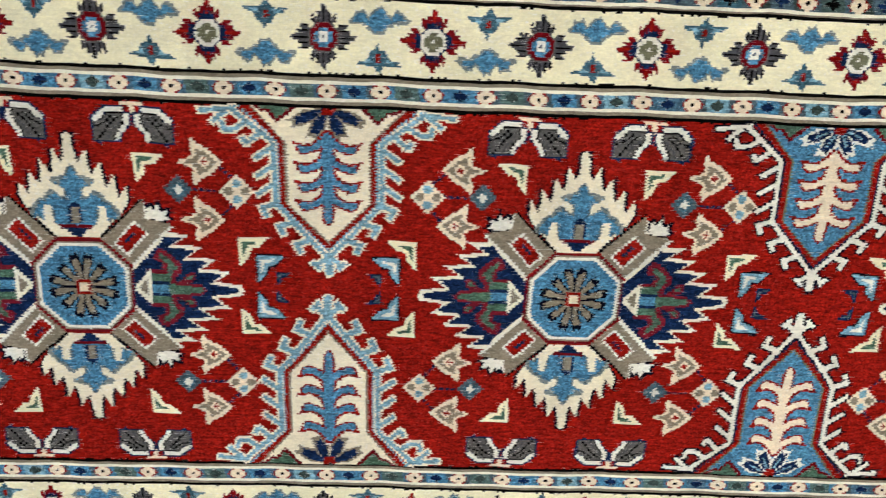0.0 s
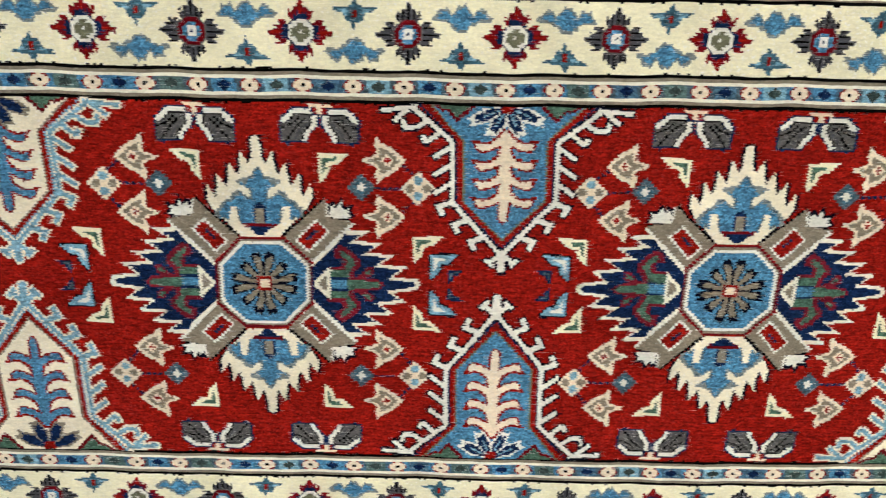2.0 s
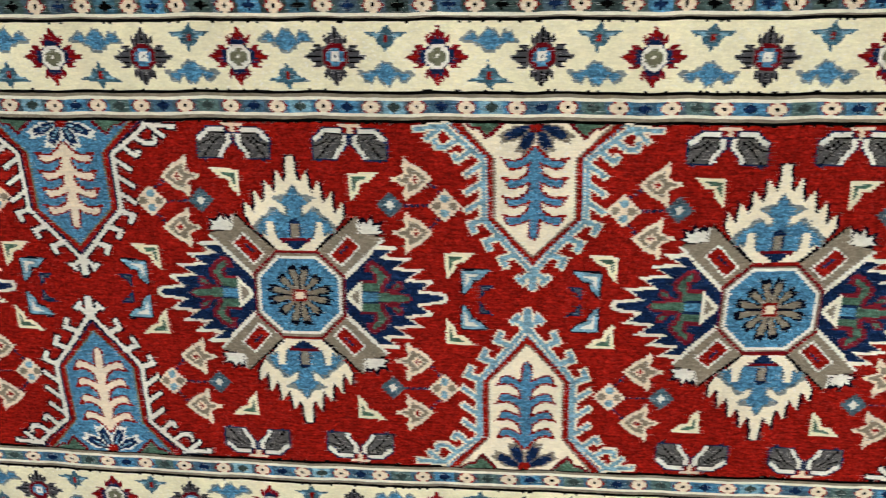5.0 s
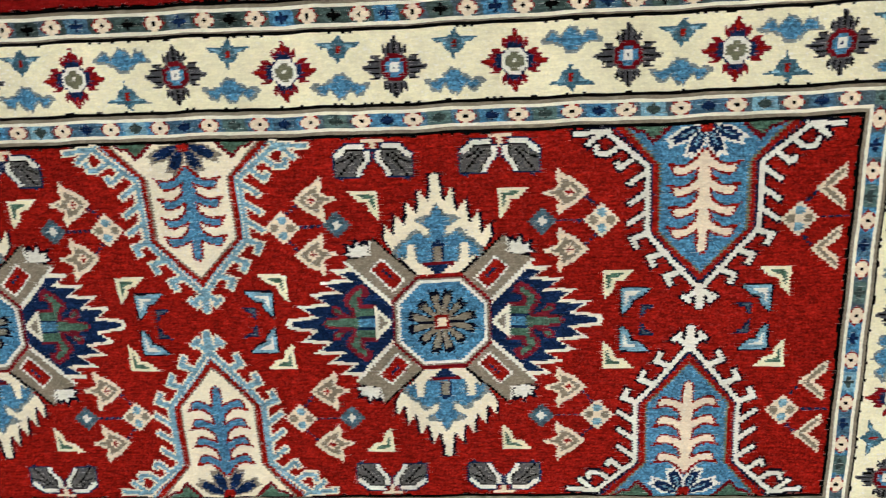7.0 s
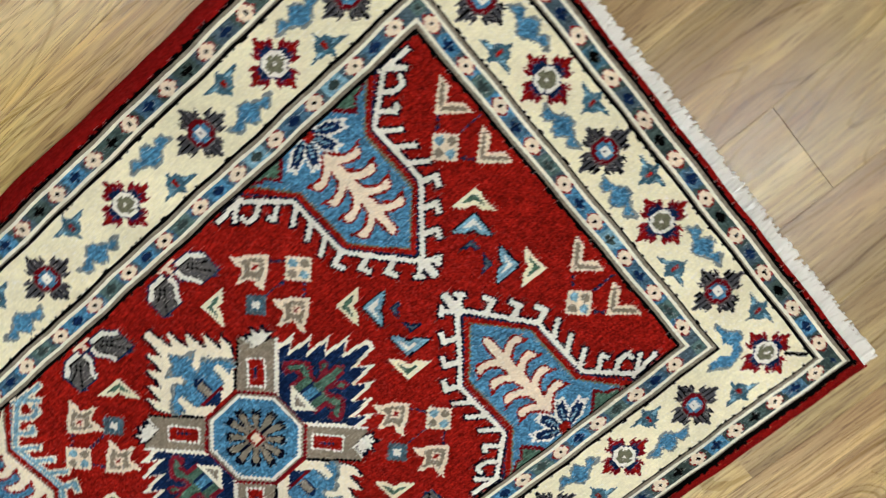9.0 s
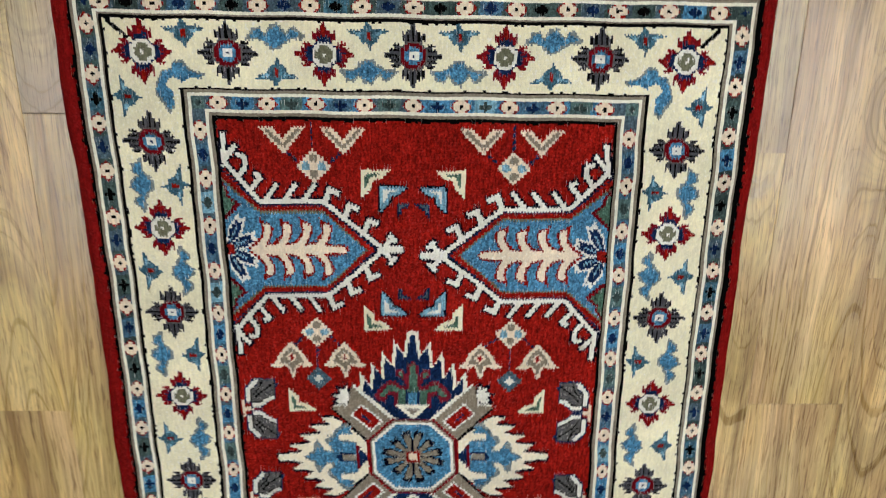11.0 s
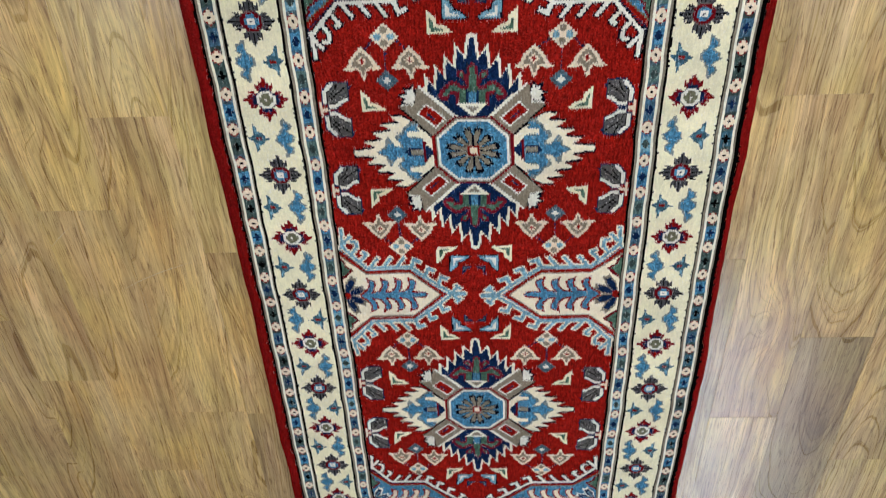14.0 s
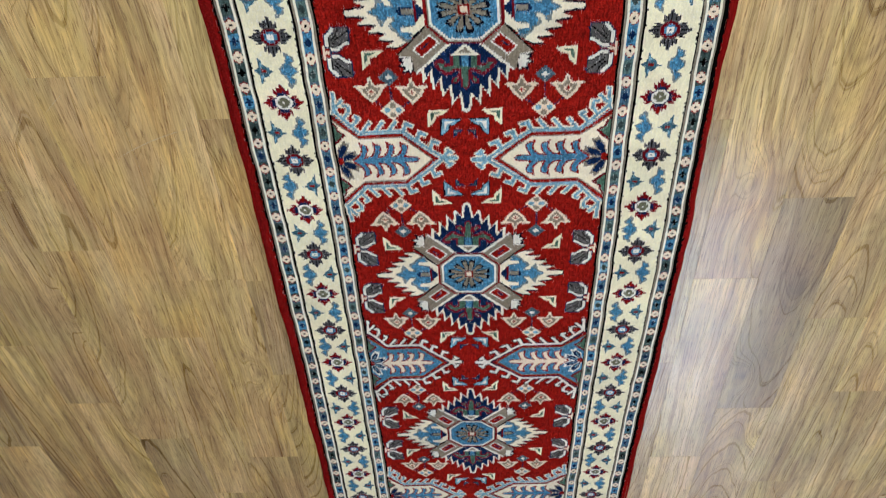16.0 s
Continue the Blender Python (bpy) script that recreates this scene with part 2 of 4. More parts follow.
def boxed(name, dims, material, parent=None, label="", kind="", bevel=0.0):
    bm = bmesh.new()
    box(bm, *dims, bevel)
    return part(name, bm, material, parent, label, kind)


# ---- room shell ----
X0, X1, Y0, Y1 = -5.6, 2.6, -3.1, 3.5
boxed("wall_west", (X0 - 0.1, X0, Y0 - 0.1, Y1 + 0.1, 0, CEILING), PAINT, kind="structure", label="plain pale painted wall closing the room")
boxed("wall_east", (X1, X1 + 0.1, Y0 - 0.1, Y1 + 0.1, 0, CEILING), PAINT, kind="structure", label="plain pale painted wall closing the room")
boxed("wall_south", (X0, X1, Y0 - 0.1, Y0, 0, CEILING), PAINT, kind="structure", label="plain pale painted wall closing the room")
boxed("wall_north", (X0, X1, Y1, Y1 + 0.1, 0, CEILING), PAINT, kind="structure", label="plain pale painted wall closing the room")
boxed("ceiling", (X0 - 0.1, X1 + 0.1, Y0 - 0.1, Y1 + 0.1, CEILING, CEILING + 0.1), GYPSUM, kind="structure", label="plain white painted ceiling")


def ceiling_light(x, y, glass):
    lamp = new("ceiling_light")
    lamp.location = (x, y, CEILING)
    tagged(lamp, "white flat panel lamp on the ceiling, switched on", "ceiling light", "ceiling lamps")
    bm = bmesh.new()
    for a in ((-0.62, 0.62, -0.17, -0.15), (-0.62, 0.62, 0.15, 0.17), (-0.62, -0.60, -0.15, 0.15), (0.60, 0.62, -0.15, 0.15)):
        box(bm, *a, -0.045, -0.001)
    part("frame", bm, METAL, lamp)
    bm = bmesh.new()
    box(bm, -0.598, 0.598, -0.148, 0.148, -0.035, -0.004)
    part("diffuser", bm, glass, lamp, "glowing white diffuser")
    return lamp


for px, py in PANELS:
    ceiling_light(px, py, COLD_DIFFUSER if px < -2 else DIFFUSER)

# ---- runner rug: the design is drawn knot by knot on a grid, in millimetres ----
KNOT = 1.9
SLANT = 0.0         # how far every other row is set sideways, which combs slanting edges
GX0, GX1, YC = -2407.0, 622.0, -4.5
NX, NY = int((GX1 - GX0) / KNOT), 433
GY0 = YC - NY * KNOT / 2
PILE = 0.0125
colour_of = np.zeros((NY, NX), dtype=np.int32)
owner_of = np.zeros((NY, NX), dtype=np.int32)
pieces = []          # name, parent index, label
HALF = NY * KNOT / 2


def piece(name, parent=-1, label=""):
    pieces.append((name, parent, label))
    return len(pieces) - 1


def fill(pts, colour, owner):
    """Knots whose centre lies inside the polygon take the colour and belong to the piece."""
    p = np.asarray(pts, dtype=float)
    c0, c1 = int((p[:, 0].min() - GX0) / KNOT) - 1, int((p[:, 0].max() - GX0) / KNOT) + 2
    r0, r1 = int((p[:, 1].min() - GY0) / KNOT) - 1, int((p[:, 1].max() - GY0) / KNOT) + 2
    c0, r0, c1, r1 = max(c0, 0), max(r0, 0), min(c1, NX), min(r1, NY)
    if c1 <= c0 or r1 <= r0:
        return
    xs = GX0 + (np.arange(c0, c1)[None, :] + 0.5) * KNOT + np.where(np.arange(r0, r1) % 2, SLANT, -SLANT)[:, None]
    ys = (GY0 + (np.arange(r0, r1) + 0.5) * KNOT)[:, None]
    inside = np.zeros((r1 - r0, c1 - c0), dtype=bool)
    for (ax, ay), (bx, by) in zip(p, np.roll(p, -1, axis=0)):
        if ay == by:
            continue
        cross = ((ay <= ys) != (by <= ys)) & (xs < (bx - ax) * (ys - ay) / (by - ay) + ax)
        inside ^= cross
    colour_of[r0:r1, c0:c1][inside] = NAMES.index(colour)
    owner_of[r0:r1, c0:c1][inside] = owner


def rect(x0, x1, y0, y1, colour, owner):
    fill([(x0, y0), (x1, y0), (x1, y1), (x0, y1)], colour, owner)


class Pen:
    """Draws in a motif's own millimetres: centre, scale or mirror, and turn by quarter."""

    def __init__(self, x, y, sx=1.0, sy=1.0, swap=False):
        self.x, self.y, self.sx, self.sy, self.swap = x, y, sx, sy, swap

    def to(self, pts):
        if self.swap:
            pts = [(b, a) for a, b in pts]
        return [(self.x + a * self.sx, self.y + b * self.sy) for a, b in pts]

    def poly(self, pts, colour, owner, edge=None, w=2.3):
        q = self.to(pts)
        if edge:
            for dx, dy in ((w, 0), (-w, 0), (0, w), (0, -w)):
                fill([(a + dx, b + dy) for a, b in q], edge, owner)
        fill(q, colour, owner)

    def line(self, pts, width, colour, owner, edge=None, w=2.3):
        for pas in ((edge, w), (colour, 0)) if edge else ((colour, 0),):
            for (ax, ay), (bx, by) in zip(pts, pts[1:]):
                d = math.hypot(bx - ax, by - ay) or 1
                nx, ny = -(by - ay) / d * (width / 2 + pas[1]), (bx - ax) / d * (width / 2 + pas[1])
                ex, ey = (bx - ax) / d * pas[1], (by - ay) / d * pas[1]
                self.poly([(ax + nx - ex, ay + ny - ey), (bx + nx + ex, by + ny + ey), (bx - nx + ex, by - ny + ey), (ax - nx - ex, ay - ny - ey)], pas[0], owner)

    def sub(self, mx, my):
        return Pen(self.x, self.y, self.sx * mx, self.sy * my, self.swap)


def ring(r, n, turn=0.0, ry=None):
    return [(r * math.cos(2 * math.pi * k / n + turn), (ry or r) * math.sin(2 * math.pi * k / n + turn)) for k in range(n)]


def both(pts):
    """A closed outline from its right half, listed from top to bottom."""
    return pts + [(-a, b) for a, b in reversed(pts)]


def across(pts):
    """A closed outline from its upper half, listed from right to left."""
    return pts + [(a, -b) for a, b in reversed(pts)]


# ground and bands, from the selvedge inwards (distance from the field's edge)
FX0, FX1 = -2250.0, 465.0
FH = 236.5
binding = piece("selvedge", -1, "plain dark red wool edge")
outer_guard = piece("outer_guard_stripe", -1, "narrow slate green stripe with small flowers")
main_border = piece("main_border", -1, "wide cream border with star flowers")
inner_guard = piece("inner_guard_stripe", -1, "narrow blue stripe with small flowers")
field = piece("field", -1, "plain red wool ground")
colour_of[:], owner_of[:] = NAMES.index("wine"), binding
# the bands from outside in: offsets at the ends, at the north side and at the south side
BANDS = [(150.3, 156.6, 160.8, "black", outer_guard), (146.2, 152.4, 156.6, "tan", outer_guard), (142.6, 147.9, 151.9, "ivory", outer_guard), (139, 144, 148, "moss", outer_guard),
         (124.5, 128, 131.5, "ivory", outer_guard), (121.2, 124.4, 127.8, "tan", outer_guard), (118.4, 121.0, 124.0, "black", outer_guard), (115.6, 118.2, 120.8, "cream", main_border),
         (37.0, 37.8, 37.8, "black", inner_guard), (34.2, 34.6, 34.6, "tan", inner_guard), (30.4, 30.4, 30.4, "ivory", inner_guard), (27, 27, 27, "slate", inner_guard),
         (11.5, 11.5, 11.5, "ivory", inner_guard), (8.0, 8.0, 8.0, "tan", inner_guard), (4.0, 4.3, 4.3, "black", inner_guard), (0, 0, 0, "red", field)]
for d, dn, ds, c, o in BANDS:
    rect(FX0 - d, FX1 + d, YC - FH - ds, YC + FH + dn, c, o)


# ---- guard stripes ----
def guard_flower(x, y, parent, along):
    o = piece("small_flower", parent, "pink flower edged in red")
    p = Pen(x, y, swap=not along)
    p.poly([(-13, 0), (-7, 7.5), (7, 7.5), (13, 0), (7, -7.5), (-7, -7.5)], "red", o)
    for a in ([(-3.6, -8), (3.6, -8), (3.6, 8), (-3.6, 8)], [(-10, -3.4), (10, -3.4), (10, 3.4), (-10, 3.4)], [(-6.6, -5.8), (6.6, -5.8), (6.6, 5.8), (-6.6, 5.8)]):
        p.poly(a, "pink", o)
    p.poly(ring(2.5, 8, 0.2), "black", o)


def guard_run(places, at, parent, along, blue, half=7.9, first=0):
    """Flowers at the given places and, between them, tinted ground with dark stars of two kinds by turns."""
    rt = random.Random(int(at * 3) + len(places))
    for k, (a, b) in enumerate(zip(places, places[1:]), first):
        m, h = (a + b) / 2, abs(b - a) / 2
        if blue:
            ground = rt.choice(("blue", "steel", "steel", "slate"))
            core, star = ((rt.choice(("blue", "blue", "steel")), "navy"), (rt.choice(("sage", "sage", "sky")), "moss"))[k % 2]
        else:
            ground = rt.choice(("fern", "fern", "moss", "slate"))
            core, star = ((rt.choice(("steel", "slate", "blue")), "navy"), (rt.choice(("fern", "teal", "moss")), "black"))[k % 2]
        q = Pen(*((m, at) if along else (at, m)), swap=not along)
        q.poly([(-h, -half), (h, -half), (h, half), (-h, half)], ground, parent)
        q.poly([(-h * 0.42, -half), (h * 0.5, -half), (h * 0.42, half), (-h * 0.5, half)], core, parent)
        q.poly([(0, 7), (2.2, 5.5), (2.2, 3.2), (5.5, 3.2), (8.5, 0), (5.5, -3.2), (2.2, -3.2), (2.2, -5.5), (0, -7), (-2.2, -5.5), (-2.2, -3.2), (-5.5, -3.2), (-8.5, 0), (-5.5, 3.2), (-2.2, 3.2), (-2.2, 5.5)], star, parent)
    for a in places:
        guard_flower(*((a, at) if along else (at, a)), parent, along)


def spaced(count, marks, least):
    """Places from a few (number, millimetres) marks, evenly in between, as far as the end of the band."""
    ks, xs = zip(*marks)
    return [x for x in np.interp(np.arange(count), ks, xs) if x > least]


guard_run(spaced(48, [(0, 452), (6, 98), (15, -431), (16, -486), (20, -714), (23, -880), (27, -1112), (33, -1470), (39, -1819), (47, -2285)], FX0 - 25), YC + FH + 19.3, inner_guard, True, True)
guard_run(spaced(48, [(0, 449), (4, 210), (14, -374), (16, -495), (18, -605), (23, -893), (24, -947), (40, -1888), (47, -2300)], FX0 - 25), YC - FH - 19.3, inner_guard, True, True)
guard_run(spaced(54, [(0, 573), (4, 344), (10, -13), (15, -302), (17, -421), (54, -2560)], FX0 - 140), YC + FH + 136, outer_guard, True, False)
guard_run([x for x in 571 - 58.9 * np.arange(0, 52) if x > FX0 - 140], YC - FH - 139.7, outer_guard, True, False)
for sx in (FX1 + 19.3, FX0 - 19.3):
    guard_run([YC + 5 + 56.9 * k for k in range(-4, 5)], sx, inner_guard, False, True, first=1)
for sx in (FX1 + 131.7, FX0 - 131.7):
    guard_run([YC + 4 + 58.5 * k for k in range(-6, 7)], sx, outer_guard, False, False, 7.0)


# the stripes meet at the corners in a green block with a dark star
for cx, sx in ((FX1, 1), (FX0, -1)):
    for side in (1, -1):
        for d, e, w, ground, star, owner in ((19.3, 19.3, 7.9, "sage", "moss", inner_guard), (131.7, 136 if side > 0 else 139.7, 7.0, "fern", "navy", outer_guard)):
            q = Pen(cx + sx * d, YC + side * (FH + e))
            q.poly([(-w, -w), (w, -w), (w, w), (-w, w)], ground, owner)
            q.poly(ring(4.5, 4, 0.2), star, owner)


# ---- main border ----
SLANT = 0.4


def star_flower(x, y, red):
    o = piece("star_flower", main_border, "dark red star flower with a pale heart" if red else "dark grey star flower with a red and blue heart")
    p = Pen(x, y)
    arm = [(-8, 8), (-11, 16), (-15, 19), (-15, 27), (-13, 30), (-11.5, 25), (-9, 26), (-8.5, 31), (-5.5, 30), (-3.5, 33), (-2.2, 39), (2.2, 39), (3.5, 33), (5.5, 30), (8.5, 32), (9, 26), (11.5, 25), (13, 30), (15, 27), (15, 19), (11, 16), (8, 8)]
    for m in (1, -1):
        for sw in (False, True):
            q = Pen(x, y, 1 if not sw else m, m if not sw else 1, sw)
            q.poly([(a * 0.9, b * (0.93 if sw else 0.87)) for a, b in arm], "ruby" if red else "grey", o)
            if red:
                q.poly([(-8, 10), (-8, 18), (-6, 21), (-4.5, 18), (-2, 24), (2, 24), (4.5, 18), (6, 21), (8, 18), (8, 10)], "navy", o)
                for a, b, h in ((-13.5, -11.2, 28), (11.2, 13.5, 28), (-1.7, 1.7, 38)):
                    q.poly([(a, 20), (b, 20), (b, h * 0.88), (a, h * 0.88)], "red", o)
            else:
                for a, b, h in ((-13.5, -11, 27), (11, 13.5, 27), (-1.3, 1.3, 38), (-7.6, -5.4, 31), (5.4, 7.6, 31)):
                    q.poly([(a, 16), (b, 16), (b, h * 0.88), (a, h * 0.88)], "black", o)
    octo = [(-8, 18), (8, 18), (18, 8), (18, -8), (8, -18), (-8, -18), (-18, -8), (-18, 8)]
    sc = lambda k: [(a * k, b * k) for a, b in octo]
    if red:
        p.poly(sc(0.86), "navy", o)
        p.poly(sc(0.77), "white", o)
        p.poly([(-4, -10.5), (4, -10.5), (4, -6.5), (10.5, -4.5), (10.5, 4.5), (4, 6.5), (4, 10.5), (-4, 10.5), (-4, 6.5), (-10.5, 4.5), (-10.5, -4.5), (-4, -6.5)], "olive", o)
        p.poly([(-7, -7), (7, -7), (7, 7), (-7, 7)], "olive", o)
        p.poly(ring(2.0, 8), "white", o)
    else:
        p.poly(sc(0.92), "ash", o)
        p.poly(sc(0.82), "maroon", o)
        p.poly([(-5, 10), (5, 10), (5.5, 6), (10, 5), (10, -5), (5.5, -6), (5, -10), (-5, -10), (-5.5, -6), (-10, -5), (-10, 5), (-5.5, 6)], "blue", o)
        p.poly([(-7, -7), (7, -7), (7, 7), (-7, 7)], "blue", o)
        p.poly([(-5, -5.5), (5, -5.5), (5, 5.5), (-5, 5.5)], "white", o)
        p.poly(ring(1.7, 6), "navy", o)


def bird_leaf(x, y, sy, sx=1, swap=False):
    o = piece("winged_leaf", main_border, "blue winged leaf")
    p = Pen(x, y, sx if not swap else sy, sy if not swap else sx, swap)
    p.poly([(-35, 0), (-30, -5), (-19, -4), (-13, -9), (-9, -9), (-6, -15), (5, -16), (9, -12), (12, -11), (14, -6), (22, -4), (34, -5), (33, 0), (28, 3), (26, 10), (20, 9), (17, 12), (12, 3), (8, 8), (4, 14), (0, 12), (-3, 16), (-7, 9), (-13, 3), (-16, 9), (-21, 11), (-26, 8), (-29, 4)], "stone", o)
    p.poly([(-29, 0), (-17, -2), (-9, -6), (-4, -12), (4, -13), (10, -7), (20, -2), (29, -2), (24, 6), (17, 8), (12, 0), (5, 8), (1, 10), (-3, 12), (-8, 5), (-13, 0), (-18, 8), (-24, 5)], "blue", o)


def small_leaf(x, y, sy, swap=False):
    o = piece("three_point_leaf", main_border, "teal three-pointed leaf with a red heart")
    p = Pen(x, y, 1 if not swap else sy, sy if not swap else 1, swap)
    p.poly([(-25, 8), (-20, 4), (-14, 4), (-9, -6), (-4, -8), (-1, -16), (2, -8), (7, -7), (13, 3), (19, 4), (26, 9), (10, 9), (5, 11), (2, 18), (-2, 15), (-5, 10)], "teal", o)
    p.poly([(-19, 7), (-10, 1), (-7, 6)], "sky", o)
    p.poly([(19, 7), (10, 1), (7, 6)], "sky", o)
    p.poly([(-4, -4), (3, -4), (3, 7), (-4, 7)], "slate", o)
    p.poly([(-2.4, -3), (2.2, -3), (2.2, 6), (-2.4, 6)], "red", o)


CM = FH + 77.5
NORTH = [543, 438, 331, 218, 96, -36, -160, -285, -405, -525, -641, -758, -871, -991, -1111, -1232, -1352, -1473, -1600, -1725, -1846, -1966, -2086, -2206, -2326]
SOUTH = [541, 435, 326, 210, 83, -47, -172, -295, -417, -534, -656, -774, -891, -1008, -1127, -1246, -1363, -1482, -1602, -1722, -1842, -1962, -2080, -2203, -2326]
NORTH_BIG = "010100010101101010101010"
SOUTH_BIG = "010101010101101010101010"
for places, side, big in ((NORTH, 1, NORTH_BIG), (SOUTH, -1, SOUTH_BIG)):
    cy = YC + side * CM
    for k, x in enumerate(places):
        star_flower(x, cy, k % 2 == 0)
    for k, (a, b) in enumerate(zip(places, places[1:])):
        m = (a + b) / 2
        outer, inner = cy + side * 20, cy - side * 20
        if 0 < k < len(places) - 2:
            if big[k] == "1":
                bird_leaf(m, outer, side, 1 if k % 2 else -1)
                small_leaf(m, inner, -side)
            else:
                small_leaf(m, outer, side)
                bird_leaf(m, inner, -side, 1 if k % 2 else -1)
        else:
            small_leaf(m, outer, side)
for cx, s in ((FX1 + CM - FH, 1), (FX0 - CM + FH, -1)):
    ends = [YC + v for v in (CM, 217.5, 107.5, 5.5, -101.5, -212.5, -CM)]
    for k, y in enumerate(ends[1:-1]):
        star_flower(cx, y, k % 2 == 1)
    for k, (a, b) in enumerate(zip(ends, ends[1:])):
        m = (a + b) / 2
        if k in (1, 4):
            bird_leaf(cx + s * 20, m, s, 1, True)
            small_leaf(cx - s * 20, m, -s, True)
        else:
            small_leaf(cx + s * 20, m, s, True)
            if k in (2, 3):
                bird_leaf(cx - s * 20, m, -s, 1, True)
    for side in (1, -1):
        o = piece("corner_leaf", main_border, "blue leaf bent round the corner")
        p = Pen(FX1 + 37 if s > 0 else FX0 - 37, YC + side * (FH + 38), s, side)
        bent = [(17, -32), (10, -26), (13, -16), (6, -5), (12, 2), (13, 9.5), (7, 15), (1.5, 16), (-6, 7), (-14, 9.5), (-22, 7), (-31, 15), (-21, 20), (-7, 29.5), (9, 25), (20.5, 19), (22, 9.5), (31, 5), (32, -6), (22, -13), (18, -21)]
        p.poly(bent, "stone", o)
        p.poly([(a * 0.88 + 0.9, b * 0.88 + 0.9) for a, b in bent], "blue", o)


# a short dark stitch at two corners of the border
for my in (1, -1):
    o = piece("corner_stitch", main_border, "short black diagonal stitch")
    Pen(FX1 + 77.5, YC + my * CM, 1, my).line([(15, 14), (35, 36)], 5.0, "black", o)


SLANT = 0.75


# ---- medallions ----
def medallion(cx, cy, sx=1.0, sy=1.0):
    body = piece("medallion", -1, "eight-sided star medallion in blue, cream and navy")
    base = Pen(cx, cy, sx, sy)
    for m in (1, -1):
        # cream palmettes across the rug
        o = piece("cream_palmette", body, "cream palmette with a blue lily")
        p = base.sub(1, m)
        right = [(0, 186), (4.5, 184), (6.5, 160), (9.5, 151), (19, 168), (21, 148), (23.5, 138), (34, 154), (36, 134), (38.5, 124), (49, 140), (50, 121), (52, 111), (62, 127), (63, 108), (57, 97), (24, 62)]
        p.poly(both([(a + (3.6 if a > 3 else 0), b + 1.5) for a, b in right]), "ink", o)
        p.poly(both(right), "shell", o)
        lily = [(0, 148), (5, 141), (6, 136), (26, 131), (16, 125), (9, 121), (9, 109), (16, 110), (24, 118), (30, 116), (34, 108), (43, 104), (52, 93), (51, 85), (44, 89), (40, 83), (36, 84), (36, 98), (26, 98), (25, 80), (18, 77)]
        p.poly(both(lily), "slate", o, "stone", 2.0)
        p.poly(both([(a * 0.93 - (1 if 26 < a < 30 else 0), b - 1.5) for a, b in lily]), "blue", o)
        for f in (1, -1):
            p.poly([(f * 28, 100), (f * 36, 100), (f * 37, 78), (f * 28, 70), (f * 24, 78), (f * 27, 88)], "shell", o)
            p.poly([(f * 12, 134.5), (f * 26, 131), (f * 15, 125.5)], "stone", o)
            p.line([(f * 22, 116), (f * 31, 113), (f * 35, 106)], 3.2, "stone", o)
            p.line([(f * 43, 102), (f * 50, 93), (f * 50, 87)], 2.6, "stone", o)
        p.poly([(-7.5, 80), (7.5, 80), (7.5, 100), (0, 106), (-7.5, 100)], "navy", o)
        p.poly([(-5, 79), (5, 79), (5, 98), (-5, 98)], "tan", o)
        p.poly([(-21, 78), (21, 78), (17, 72), (-17, 72)], "maroon", o)
        p.poly([(-15, 74.5), (15, 74.5), (4, 63), (-4, 63)], "navy", o)
        # navy palmettes along the rug
        o = piece("navy_palmette", body, "navy palmette with a green plant, edged in cream")
        p = base.sub(m, 1)
        half = [(60, 25), (97, 63), (104, 72), (132, 70), (113, 57.5), (147, 55), (128, 42.5), (162, 40), (143, 27.5), (177, 24), (159, 11), (190, 7), (193, 0)]
        p.poly(half + [(a, -b) for a, b in reversed(half)], "ivory", o)
        half = [(60, 22), (95, 57), (101, 66), (122, 65.5), (105, 54), (138, 51), (121, 39), (153, 36.5), (136, 24), (168, 20.5), (152, 8), (184, 3.5), (187, 0)]
        p.poly(half + [(a, -b) for a, b in reversed(half)], "navy", o)
        for s in (1, -1):
            q = p.sub(1, s)
            q.poly([(79, 0), (79, 24), (96, 24), (97, 34), (86, 36), (89, 47), (96, 52), (109, 44), (119, 33), (119, 24), (112, 17), (111, 9), (119, 13), (127, 23), (135, 23), (135, 14), (127, 8), (141, 7), (148, 1), (148, 0)], "garnet", o)
            q.poly([(79, 0), (79, 19.5), (101, 19.5), (103, 32), (95, 38), (95, 46), (105, 39), (114, 29), (106, 18), (104.5, 7), (126, 5), (141, 3.6), (144, 0)], "green", o)
            q.poly([(121, 12.5), (129, 20), (132, 18), (131, 14)], "green", o)
            q.poly([(79, 5.5), (104, 5.5), (104, 9), (79, 9)], "navy", o)
        p.poly([(79, 5.8), (102, 5.8), (102, -5.8), (79, -5.8)], "blue", o)
        p.poly([(62, 3), (82, 24), (82, -22), (62, -3)], "ivory", o)
        p.poly([(66, 0), (77.5, 12), (77.5, -11)], "tan", o)
